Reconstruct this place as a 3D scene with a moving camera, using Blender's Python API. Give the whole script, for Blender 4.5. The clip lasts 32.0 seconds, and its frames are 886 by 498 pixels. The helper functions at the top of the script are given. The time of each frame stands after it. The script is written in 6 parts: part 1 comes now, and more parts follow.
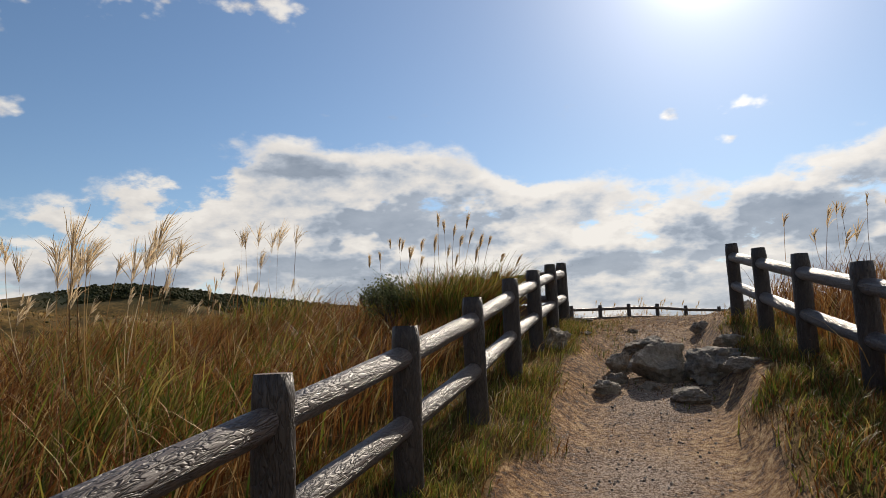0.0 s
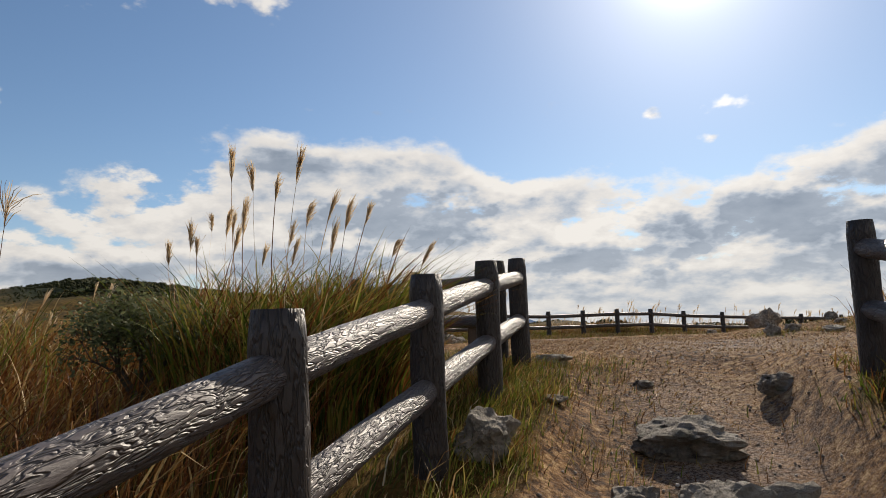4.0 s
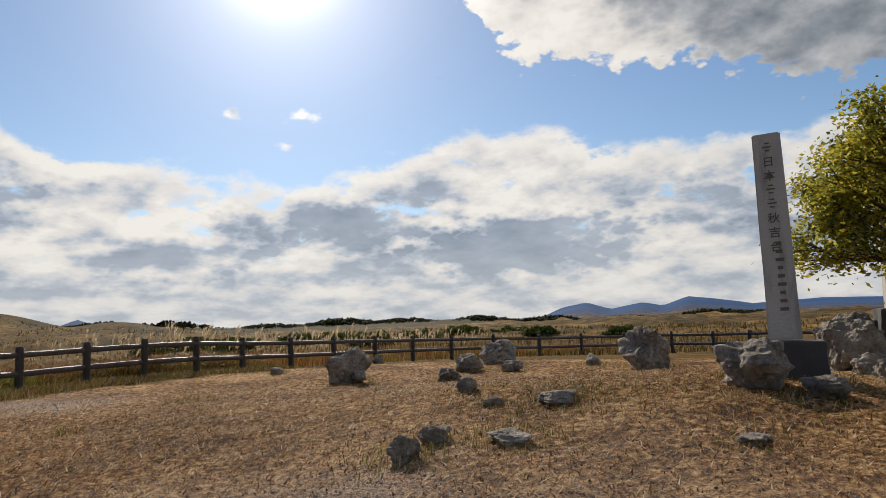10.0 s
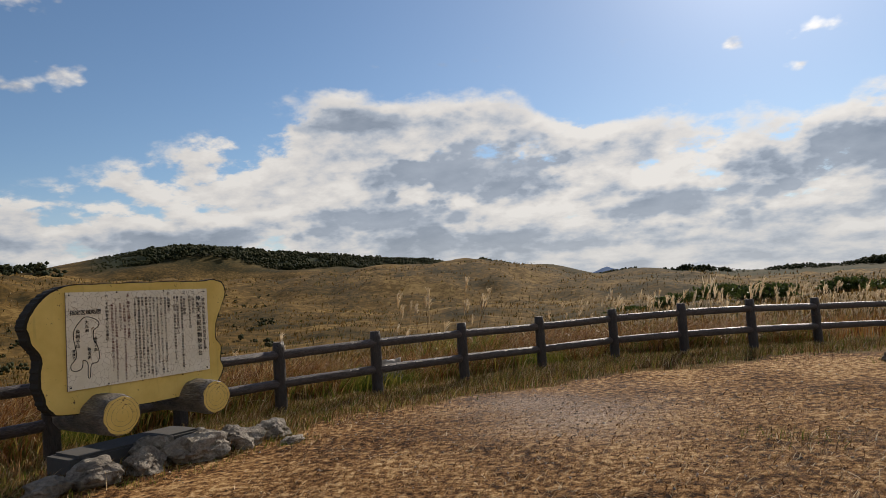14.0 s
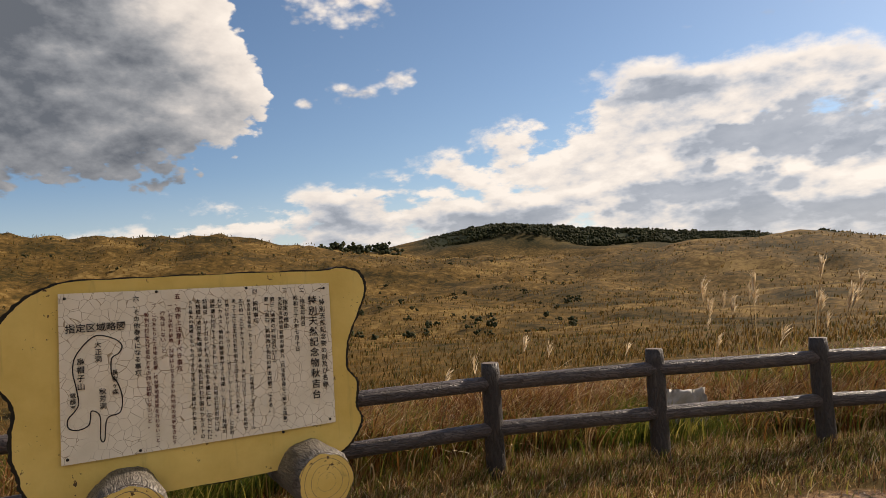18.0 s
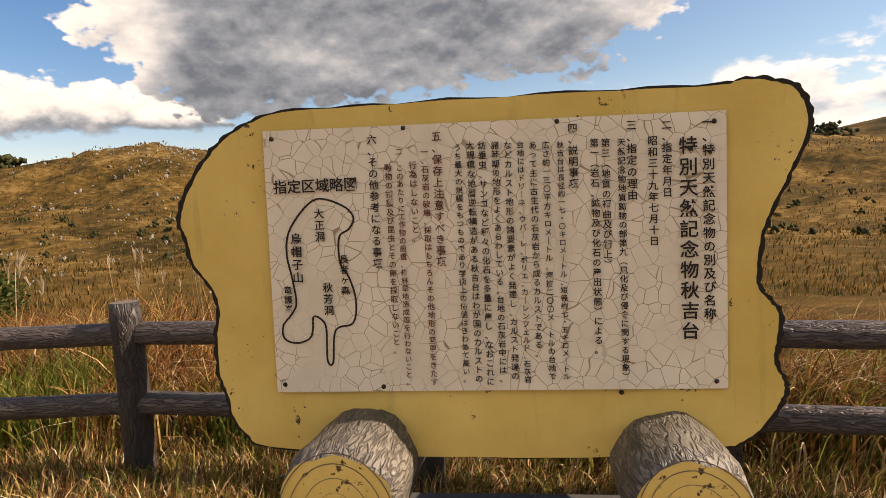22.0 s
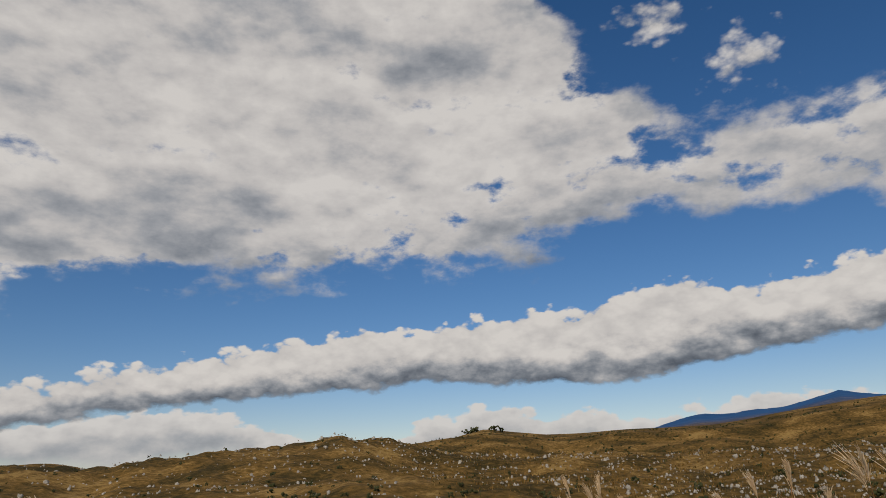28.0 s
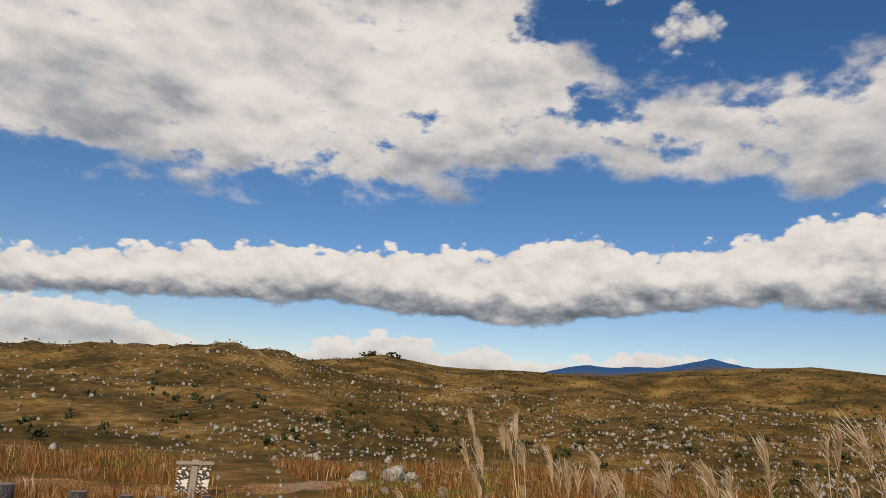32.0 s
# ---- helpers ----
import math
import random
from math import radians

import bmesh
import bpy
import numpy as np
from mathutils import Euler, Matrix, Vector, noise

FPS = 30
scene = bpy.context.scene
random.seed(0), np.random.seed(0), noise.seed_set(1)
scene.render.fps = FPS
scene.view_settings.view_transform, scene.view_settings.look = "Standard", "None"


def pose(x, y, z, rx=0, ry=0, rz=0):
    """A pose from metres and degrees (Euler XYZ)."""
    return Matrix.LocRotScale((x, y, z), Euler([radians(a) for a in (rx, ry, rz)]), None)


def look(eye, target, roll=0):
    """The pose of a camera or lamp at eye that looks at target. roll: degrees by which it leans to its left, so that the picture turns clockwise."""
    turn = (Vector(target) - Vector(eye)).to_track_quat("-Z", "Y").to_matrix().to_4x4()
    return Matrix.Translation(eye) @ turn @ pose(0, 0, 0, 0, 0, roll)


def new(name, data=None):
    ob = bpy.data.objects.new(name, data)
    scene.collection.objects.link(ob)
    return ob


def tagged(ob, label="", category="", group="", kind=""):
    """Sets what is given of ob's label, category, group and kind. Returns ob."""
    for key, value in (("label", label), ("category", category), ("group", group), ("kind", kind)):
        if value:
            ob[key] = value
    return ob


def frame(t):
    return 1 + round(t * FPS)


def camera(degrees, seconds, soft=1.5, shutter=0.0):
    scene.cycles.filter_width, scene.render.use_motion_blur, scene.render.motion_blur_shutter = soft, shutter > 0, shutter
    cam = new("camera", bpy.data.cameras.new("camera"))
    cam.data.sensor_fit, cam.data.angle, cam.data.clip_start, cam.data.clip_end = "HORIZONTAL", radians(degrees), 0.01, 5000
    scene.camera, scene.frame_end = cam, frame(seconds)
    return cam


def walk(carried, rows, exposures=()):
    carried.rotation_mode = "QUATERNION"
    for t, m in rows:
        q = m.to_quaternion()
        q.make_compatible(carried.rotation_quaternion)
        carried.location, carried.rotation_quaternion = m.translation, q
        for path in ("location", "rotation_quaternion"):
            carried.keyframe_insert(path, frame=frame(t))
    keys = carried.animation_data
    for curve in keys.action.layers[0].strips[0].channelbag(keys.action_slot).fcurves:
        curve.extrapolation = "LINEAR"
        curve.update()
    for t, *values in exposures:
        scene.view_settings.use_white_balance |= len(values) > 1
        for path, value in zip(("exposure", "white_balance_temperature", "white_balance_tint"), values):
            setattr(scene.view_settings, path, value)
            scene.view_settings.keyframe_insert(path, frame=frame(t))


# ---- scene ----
cam = camera(68.2, 32.0, 0.7)
# seconds, stops, kelvin, tint
EXPOSURES = [(0.0, 0.03, 6850, 11), (9.0, 0.0, 6850, 11), (12.3, 0.0, 6700, 11), (13.4, -0.14, 6700, 11), (14.5, -0.05, 6800, 12), (17.0, 0.15, 7200, 14), (19.0, 0.35, 7600, 16), (21.0, 0.65, 8000, 18), (22.5, 0.7, 8000, 18), (23.2, 0.40, 7500, 15), (24.0, 0.2, 7100, 14), (25.0, -0.38, 6800, 12), (26.5, -0.5, 6700, 12), (28.5, -0.25, 6800, 12), (30.0, -0.15, 6900, 12), (31.0, -0.15, 6900, 12), (32.0, 0.0, 7000, 13)]
PATH = [
    (0.0, 0.159, 0.221, 1.489, 0.55, 7.98, 2.16),
    (0.5, 0.301, 0.806, 1.549, 0.18, 7.68, 2.04),
    (1.0, 0.499, 1.363, 1.610, -0.11, 7.66, 1.43),
    (1.5, 0.737, 1.932, 1.710, -0.42, 7.77, 1.09),
    (2.0, 0.919, 2.557, 1.810, -0.22, 7.56, 1.06),
    (2.5, 1.139, 3.151, 1.890, -0.35, 7.48, 1.32),
    (4.5, 1.265, 5.524, 2.068, -1.36, 7.73, 2.27),
    (5.0, 1.304, 6.096, 2.182, -2.49, 7.97, 2.46),
    (5.5, 1.361, 6.669, 2.269, -4.27, 7.90, 2.55),
    (6.0, 1.531, 7.177, 2.341, -6.29, 7.81, 2.71),
    (6.5, 1.633, 7.737, 2.402, -8.89, 7.79, 3.08),
    (7.0, 1.903, 8.201, 2.463, -10.65, 7.24, 3.19),
    (7.5, 2.102, 8.809, 2.523, -13.01, 7.40, 3.43),
    (8.0, 2.386, 9.465, 2.583, -18.71, 6.68, 3.18),
    (8.5, 2.718, 9.856, 2.689, -25.80, 6.41, 3.09),
    (9.0, 3.049, 10.219, 2.766, -30.77, 6.45, 3.00),
    (9.5, 3.459, 10.614, 2.816, -36.20, 6.34, 2.62),
    (10.0, 3.849, 11.138, 2.870, -37.46, 6.16, 2.48),
    (10.5, 4.182, 11.675, 2.903, -37.42, 6.01, 2.60),
    (11.0, 4.347, 12.267, 2.935, -35.76, 5.80, 3.13),
    (11.5, 4.535, 12.833, 2.966, -30.85, 5.79, 3.44),
    (12.0, 4.694, 13.370, 3.024, -24.15, 5.49, 4.35),
    (12.5, 4.786, 13.971, 3.096, -16.31, 5.14, 4.71),
    (13.0, 4.930, 14.522, 3.222, -8.42, 4.10, 4.17),
    (13.5, 4.731, 15.150, 3.220, -1.76, 3.65, 4.06),
    (14.0, 4.712, 15.758, 3.227, 5.73, 3.75, 4.01),
    (14.5, 4.677, 16.207, 3.265, 11.63, 4.03, 4.13),
    (16.5, 4.674, 18.029, 3.389, 22.31, 3.75, 3.61),
    (17.0, 4.659, 18.481, 3.413, 25.76, 3.54, 3.62),
    (17.5, 4.504, 18.961, 3.409, 29.60, 3.33, 3.43),
    (18.0, 4.285, 19.421, 3.361, 32.48, 3.45, 3.54),
    (18.5, 3.983, 19.824, 3.342, 35.16, 3.77, 3.56),
    (19.0, 3.765, 20.171, 3.295, 37.74, 3.99, 3.47),
    (19.5, 3.545, 20.479, 3.319, 41.00, 3.43, 3.22),
    (20.0, 3.324, 20.703, 3.287, 46.26, 2.18, 2.57),
    (20.5, 3.160, 20.871, 3.255, 52.13, 0.12, 2.11),
    (21.0, 3.108, 20.955, 3.224, 58.19, -2.03, 1.76),
    (21.5, 3.055, 20.955, 3.220, 63.55, -3.98, 2.11),
    (22.0, 3.031, 20.927, 3.216, 68.01, -4.54, 2.45),
    (22.5, 2.971, 20.880, 3.212, 73.16, -3.62, 2.43),
    (23.0, 2.884, 20.760, 3.236, 84.80, 1.30, 2.60),
    (23.5, 2.744, 20.420, 3.292, 95.60, 5.00, 3.60),
    (24.0, 2.540, 20.080, 3.292, 107.70, 9.20, 4.60),
    (24.5, 2.520, 19.640, 3.220, 119.90, 12.70, 5.70),
    (25.0, 2.700, 19.200, 3.220, 131.80, 15.50, 5.70),
    (25.5, 2.950, 18.600, 3.220, 142.30, 17.90, 5.70),
    (26.0, 3.150, 18.000, 3.220, 151.50, 19.70, 5.00),
    (26.5, 3.250, 17.400, 3.220, 159.50, 19.85, 4.30),
    (28.5, 2.800, 15.850, 3.220, 172.58, 19.12, 2.01),
    (29.0, 2.780, 15.520, 3.220, 172.88, 18.78, 1.51),
    (29.5, 2.760, 15.240, 3.220, 173.10, 18.70, 1.10),
    (30.0, 2.740, 14.980, 3.220, 173.62, 18.29, 0.75),
    (30.5, 2.700, 14.720, 3.220, 175.17, 17.01, 0.04),
    (31.0, 2.620, 14.420, 3.220, 175.42, 15.10, -1.45),
    (31.5, 2.460, 14.080, 3.220, 171.29, 13.69, -2.83),
    (32.0, 2.260, 13.750, 3.220, 162.42, 13.22, -3.67),
]
walk(cam, [(t, pose(x, y, z, 90 + pitch, roll, yaw)) for t, x, y, z, yaw, pitch, roll in PATH], EXPOSURES)


# ---- world, sun ----
SUN_YAW, SUN_UP = -24.0, 31.0
CLOUD_LIGHT, SOUTH_DEEP = 11.0, 0.12


class Net:
    """Small helper that wires shader nodes."""

    def __init__(self, tree):
        self.tree = tree

    def add(self, kind):
        return self.tree.nodes.new(kind)

    def put(self, node, slot, value):
        if isinstance(value, bpy.types.NodeSocket):
            self.tree.links.new(value, node.inputs[slot])
        else:
            node.inputs[slot].default_value = value

    def math(self, op, a, b=None, c=None, clamp=False):
        node = self.add("ShaderNodeMath")
        node.operation, node.use_clamp = op, clamp
        for n, v in enumerate((a, b, c)):
            if v is not None:
                self.put(node, n, v)
        return node.outputs[0]

    def vec(self, op, a, b=None):
        node = self.add("ShaderNodeVectorMath")
        node.operation = op
        self.put(node, 0, a)
        if b is not None:
            self.put(node, 1, b)
        return node.outputs[0]

    def ramp(self, value, stops, mode="LINEAR"):
        node = self.add("ShaderNodeValToRGB")
        self.put(node, 0, value)
        ramp = node.color_ramp
        ramp.interpolation = mode
        while len(ramp.elements) < len(stops):
            ramp.elements.new(0.5)
        for e, (p, c) in zip(ramp.elements, stops):
            e.position = p
            e.color = (*c, 1) if len(c) == 3 else c
        return node.outputs[0]

    def noise(self, vector, scale, detail=4.0, rough=0.55, warp=0.0):
        node = self.add("ShaderNodeTexNoise")
        if vector is not None:
            self.put(node, "Vector", vector)
        self.put(node, "Scale", scale)
        self.put(node, "Detail", detail)
        self.put(node, "Roughness", rough)
        self.put(node, "Distortion", warp)
        return node.outputs[0]

    def mix(self, f, a, b, mode="MIX"):
        node = self.add("ShaderNodeMix")
        node.data_type, node.blend_type = "RGBA", mode
        self.put(node, 0, f)
        self.put(node, 6, a)
        self.put(node, 7, b)
        return node.outputs[2]


def step(net, v, a, b):
    node = net.add("ShaderNodeMapRange")
    node.interpolation_type = "SMOOTHSTEP"
    net.put(node, 0, v)
    net.put(node, 1, a)
    net.put(node, 2, b)
    return node.outputs[0]


# Clouds are kept as tables of yaw -> height, in degrees: the tops and the bases of each bank
DECK_TOP = [(-118, 12), (-90, 12), (-75, 13.5), (-64, 12.8), (-61, 13.8), (-54, 13.6), (-48, 16), (-40, 16.2), (-35, 14.4), (-28, 12.6), (-21, 11.8), (-14, 13.2), (-5, 14.4), (-2, 16.2), (6, 17.0), (14, 17.0), (22, 15.2), (29, 12.6), (35, 10.0), (44, 9.0), (52, 7.6), (60, 5.6), (70, 2)]
DARK_TOP = [(44, 4), (46.2, 17), (47.5, 21), (50, 26), (56, 31), (70, 36), (82, 32), (88, 27), (92, 20.5), (96, 18), (98.5, 14), (101, 4)]
DARK_BASE = [(44, 20), (47, 13.5), (51, 11), (56, 9), (66, 7.8), (78, 6.0), (86, 5.2), (91, 7.6), (94, 10.6), (97, 12.2), (101, 20)]
BANK_TOP = [(78, 3), (86, 7.6), (92, 9.8), (102, 10.0), (108, 11.4), (115, 12.6), (120, 14.1), (125, 14.5), (131, 15.8), (135, 15.0), (138, 14.1), (145, 13.9), (151, 15.1), (154, 14.5), (158, 13.7), (165, 13.1), (171, 12.6), (180, 12.2), (185, 11.7), (197, 9.2), (211, 6.4), (220, 4.5), (230, 2)]
BANK_BASE = [(78, 7), (90, 6.6), (102, 6.2), (112, 6.7), (119, 7.6), (135, 9.3), (145, 8.5), (151, 7.4), (162, 7.2), (170, 7.7), (181, 7.5), (197, 6.0), (211, 3.6), (230, 3)]
HIGH_TOP = [(104, 17), (108, 21), (112, 23.2), (118, 25.5), (124, 26.3), (131, 26.6), (140, 26.2), (147, 26.0), (151, 28.5), (155, 33), (160, 40), (166, 56), (236, 58)]
HIGH_BASE = [(104, 22), (110, 18.5), (114, 17.4), (118, 18.4), (122, 20.2), (126, 18.6), (131, 17.6), (136, 19.2), (143, 19.8), (150, 21.0), (156, 20.8), (161, 20.3), (166, 19.0), (170, 17.5), (176, 17.2), (182, 16.6), (191, 17.6), (201, 15.4), (209, 12.6), (222, 9), (236, 8)]
LOW_TOP = [(98, 0), (120, 2.0), (135, 3.0), (140, 4.9), (145, 4.8), (149, 4.4), (154, 3.0), (159, 4.7), (163, 4.5), (168, 5.4), (172, 5.0), (176, 3.0), (182, 3.2), (188, 5.4), (194, 6.0), (202, 5.0), (210, 4.6), (225, 4)]
EAST_BASE = [(-119, 14), (-90, 14.5), (-78, 15), (-68, 15.6), (-63, 17.2), (-59, 19.0), (-55, 18.6), (-50, 20.2), (-46, 20.2), (-42, 24), (-39, 27), (-34, 40), (-28, 58)]
EAST_TOP = [(-119, 50), (-60, 44), (-48, 34), (-41, 29), (-38, 25), (-30, 10)]
# small puffs: yaw, height, half width, half height
PUFFS = [(39, 17.1, 2.6, 1.1), (35.2, 18.0, 1.9, 1.3), (43.4, 16.2, 1.3, 0.6), (40, 24.6, 5.5, 2.4), (31, 27.5, 9, 1.6), (15, 28.2, 5, 1.5), (-20, 17.6, 1.4, 0.6), (-26, 17.6, 2.8, 0.7), (-24.5, 15.3, 1.3, 0.45), (132, 35, 5, 2.0), (149, 35.5, 3.6, 1.5), (142, 31, 4.4, 2.6), (125, 31, 3, 0.8)]
# the thick, grey-blue parts of the deck: yaw, height, half width, half height, depth
GREYS = [(1, 10.2, 7, 2.3, 0.75), (10, 6.4, 7, 1.8, 0.6), (-15, 6.0, 6, 1.3, 0.5), (-30, 8.4, 9, 2.1, 0.7), (-46, 6.0, 9, 2.3, 0.8), (-61, 8.6, 6, 2.0, 0.55), (-72, 5.5, 7, 1.8, 0.6), (-3, 3.8, 10, 1.0, 0.4), (-28, 4.2, 9, 0.9, 0.35), (27, 5.6, 7, 1.3, 0.5), (8, 10.2, 4, 1.2, 0.4), (-36, 11, 5, 1.0, 0.35), (14, 15.2, 9, 1.0, 0.45)]


def table(n, yaw, rows):
    """A smooth table of heights over the yaw, as a ramp from -120 to 240 degrees."""
    pos = n.math("DIVIDE", n.math("ADD", yaw, 180.0), 360.0)
    grey = n.ramp(pos, [((a + 120) / 360, (e / 60,) * 3) for a, e in rows])
    return n.math("MULTIPLY", grey, 60.0)


def oval(n, yaw, up, a, e, wa, we):
    da = n.math("DIVIDE", n.math("SUBTRACT", yaw, a - 60.0), wa)
    de = n.math("DIVIDE", n.math("SUBTRACT", up, e), we)
    return n.math("SQRT", n.math("ADD", n.math("MULTIPLY", da, da), n.math("MULTIPLY", de, de)))


def build_world():
    world = bpy.data.worlds.new("world")
    scene.world = world
    world.use_nodes = True
    world.node_tree.nodes.clear()
    n = Net(world.node_tree)
    add, sub, mul, low, top_of = (lambda a, b: n.math("ADD", a, b)), (lambda a, b: n.math("SUBTRACT", a, b)), (lambda a, b: n.math("MULTIPLY", a, b)), (lambda a, b: n.math("MINIMUM", a, b)), (lambda a, b: n.math("MAXIMUM", a, b))
    sky = n.add("ShaderNodeTexSky")
    sky.sky_type, sky.sun_disc = "NISHITA", False
    sky.sun_elevation, sky.sun_rotation = radians(SUN_UP), radians(-SUN_YAW)
    sky.air_density, sky.dust_density, sky.ozone_density = 1.0, 0.1, 3.0
    way = n.add("ShaderNodeTexCoord").outputs["Generated"]
    xyz = n.add("ShaderNodeSeparateXYZ")
    n.put(xyz, 0, way)
    x, y, z = xyz.outputs
    # yaw measured round 60 degrees, so that the seam lies where nobody looks
    c, s = math.cos(radians(60)), math.sin(radians(60))
    along = add(mul(x, -s), mul(y, c))
    side = add(mul(x, -c), mul(y, -s))
    yaw = mul(n.math("ARCTAN2", side, along), 180 / math.pi)
    up = mul(n.math("ARCSINE", z), 180 / math.pi)
    # cloud texture: billows, broad swellings, and a deck seen flat from below
    stretch = n.vec("MULTIPLY", way, (1.0, 1.0, 1.7))
    lump = sub(n.noise(stretch, 13.0, 9.0, 0.58), 0.5)
    over = sub(n.noise(n.vec("ADD", stretch, (0.0, 0.0, 0.028)), 13.0, 6.0, 0.55), 0.5)
    wide = sub(n.noise(n.vec("MULTIPLY", way, (1.0, 1.0, 2.2)), 5.0, 7.0, 0.55), 0.5)
    cell = n.add("ShaderNodeTexVoronoi")
    cell.feature = "SMOOTH_F1"
    n.put(cell, "Vector", stretch)
    n.put(cell, "Scale", 30.0)
    n.put(cell, "Detail", 2.5)
    n.put(cell, "Roughness", 0.5)
    n.put(cell, "Smoothness", 0.35)
    billow = sub(0.56, cell.outputs[0])
    flat = n.math("DIVIDE", 1.0, add(top_of(z, 0.0), 0.30))
    deck_at = n.add("ShaderNodeCombineXYZ")
    n.put(deck_at, 0, mul(x, flat))
    n.put(deck_at, 1, mul(y, flat))
    n.put(deck_at, 2, mul(z, 1.0))
    plane = sub(n.noise(deck_at.outputs[0], 3.8, 9.0, 0.58), 0.5)
    plane_up = sub(n.noise(n.vec("MULTIPLY", deck_at.outputs[0], (0.965, 0.965, 1.0)), 3.8, 6.0, 0.56), 0.5)
    relief = mul(sub(lump, over), 1.0)
    rough = add(mul(lump, 1.0), mul(billow, 0.45))
    # near the sun everything is brighter, through haze and cloud alike
    sunward = (-math.sin(radians(SUN_YAW)) * math.cos(radians(SUN_UP)), math.cos(radians(SUN_YAW)) * math.cos(radians(SUN_UP)), math.sin(radians(SUN_UP)))
    dot = n.add("ShaderNodeVectorMath")
    dot.operation = "DOT_PRODUCT"
    n.put(dot, 0, way)
    n.put(dot, 1, sunward)
    near = top_of(dot.outputs["Value"], 0.0)
    against = step(n, dot.outputs["Value"], 0.65, -0.35)
    halo = n.add("ShaderNodeVectorMath")
    halo.operation = "SCALE"
    n.put(halo, 0, (1.0, 0.97, 0.92))
    n.put(halo, "Scale", add(add(mul(n.math("POWER", near, 500.0), 16.0), mul(n.math("POWER", near, 70.0), 4.5)), mul(n.math("POWER", near, 10.0), 1.3)))
    vivid = n.add("ShaderNodeHueSaturation")
    n.put(vivid, "Saturation", add(1.05, mul(against, 0.22)))
    n.put(vivid, "Value", sub(1.0, mul(against, SOUTH_DEEP)))
    n.put(vivid, "Color", sky.outputs[0])
    tint = n.mix(against, (1.0, 1.0, 1.0, 1), (1.08, 1.0, 1.06, 1))
    vivid = n.mix(1.0, vivid.outputs[0], tint, "MULTIPLY")
    pale = n.mix(mul(step(n, up, 11.0, -1.0), sub(0.75, mul(against, 0.60))), vivid, (5.4, 5.9, 6.3, 1))
    full = n.vec("ADD", pale, halo.outputs[0])
    glow = add(mul(n.math("POWER", near, 60.0), 1.5), add(mul(n.math("POWER", near, 3.0), 0.10), 0.70))
    glow = mul(sub(glow, mul(against, 0.0)), CLOUD_LIGHT)

    def lay(under, cover, shade, haze=0.30, thin=1.0, cool=0.0):
        paint = n.ramp(shade, [(0.0, (1.0, 0.985, 0.955)), (0.25, (0.82, 0.81, 0.80)), (0.5, (0.52, 0.55, 0.59)), (0.75, (0.29, 0.33, 0.385)), (1.0, (0.14, 0.17, 0.215))])
        if cool:
            paint = n.mix(step(n, shade, 0.12, 0.55), paint, n.mix(1.0, paint, (0.94, 1.02, 1.13, 1), "MULTIPLY"))
        paint = n.mix(mul(step(n, up, 8.0, -1.0), haze), paint, (0.70, 0.745, 0.79, 1))
        bright = n.add("ShaderNodeVectorMath")
        bright.operation = "SCALE"
        n.put(bright, 0, paint)
        n.put(bright, "Scale", glow)
        return n.mix(mul(cover, thin), under, bright.outputs[0])

    # small fair-weather heaps low in the south
    t = table(n, yaw, LOW_TOP)
    d = add(sub(t, up), add(mul(rough, 3.0), 0.7))
    full = lay(full, mul(step(n, d, 0.0, 0.5), step(n, add(up, mul(lump, 3.0)), 1.0, 3.0)), n.math("ADD", 0.02, sub(mul(step(n, d, 0.2, 2.5), 0.35), mul(relief, 1.0)), clamp=True), 0.25, 0.95)
    # high cloud in the south, soft and full of holes
    t, b = table(n, yaw, HIGH_TOP), table(n, yaw, HIGH_BASE)
    d = add(low(sub(t, up), sub(up, b)), add(mul(wide, 14.0), mul(lump, 9.0)))
    holes = step(n, add(add(mul(wide, 2.4), mul(lump, 1.7)), mul(step(n, d, 0.0, 6.0), 0.40)), -0.30, 0.14)
    grey = add(add(0.20, mul(step(n, sub(up, b), 7.0, -1.0), 0.12)), sub(add(mul(wide, 1.9), mul(lump, 0.7)), mul(relief, 1.0)))
    full = lay(full, mul(step(n, d, -1.3, 2.2), holes), n.math("MULTIPLY", grey, 1.0, clamp=True), 0.2, 0.96)
    # the long bank: white heaped tops over a flat grey-blue base
    t, b = table(n, yaw, BANK_TOP), table(n, yaw, BANK_BASE)
    d = low(add(sub(t, up), add(mul(rough, 3.6), 0.5)), add(add(sub(up, b), 0.35), add(mul(lump, 3.2), mul(wide, 2.5))))
    v = n.math("DIVIDE", sub(up, b), top_of(sub(t, b), 0.8))
    grey = add(sub(0.84, mul(step(n, add(v, add(mul(lump, 0.9), mul(wide, 0.9))), -0.14, 0.54), 0.82)), sub(0.0, add(mul(relief, 0.8), mul(billow, 0.25))))
    full = lay(full, step(n, d, -0.05, 0.50), n.math("MULTIPLY", grey, 1.0, clamp=True), 0.3)
    # the broken deck towards the sun
    t = table(n, yaw, DECK_TOP)
    d = add(add(sub(t, up), 0.4), add(mul(plane, 6.0), mul(lump, 5.0)))
    gaps = step(n, add(add(mul(plane, 2.4), mul(lump, 0.9)), sub(mul(step(n, d, 0.0, 7.0), 0.38), mul(step(n, yaw, -57.0, -30.0), 0.16))), -0.30, 0.0)
    thick = add(mul(plane, 1.9), add(0.14, mul(step(n, up, 9.0, 3.0), 0.14)))
    for a, e, wa, we, k in GREYS:
        r = add(oval(n, yaw, up, a, e, wa, we), mul(rough, -1.5))
        thick = add(thick, mul(step(n, r, 1.70, 0.65), k * 0.85))
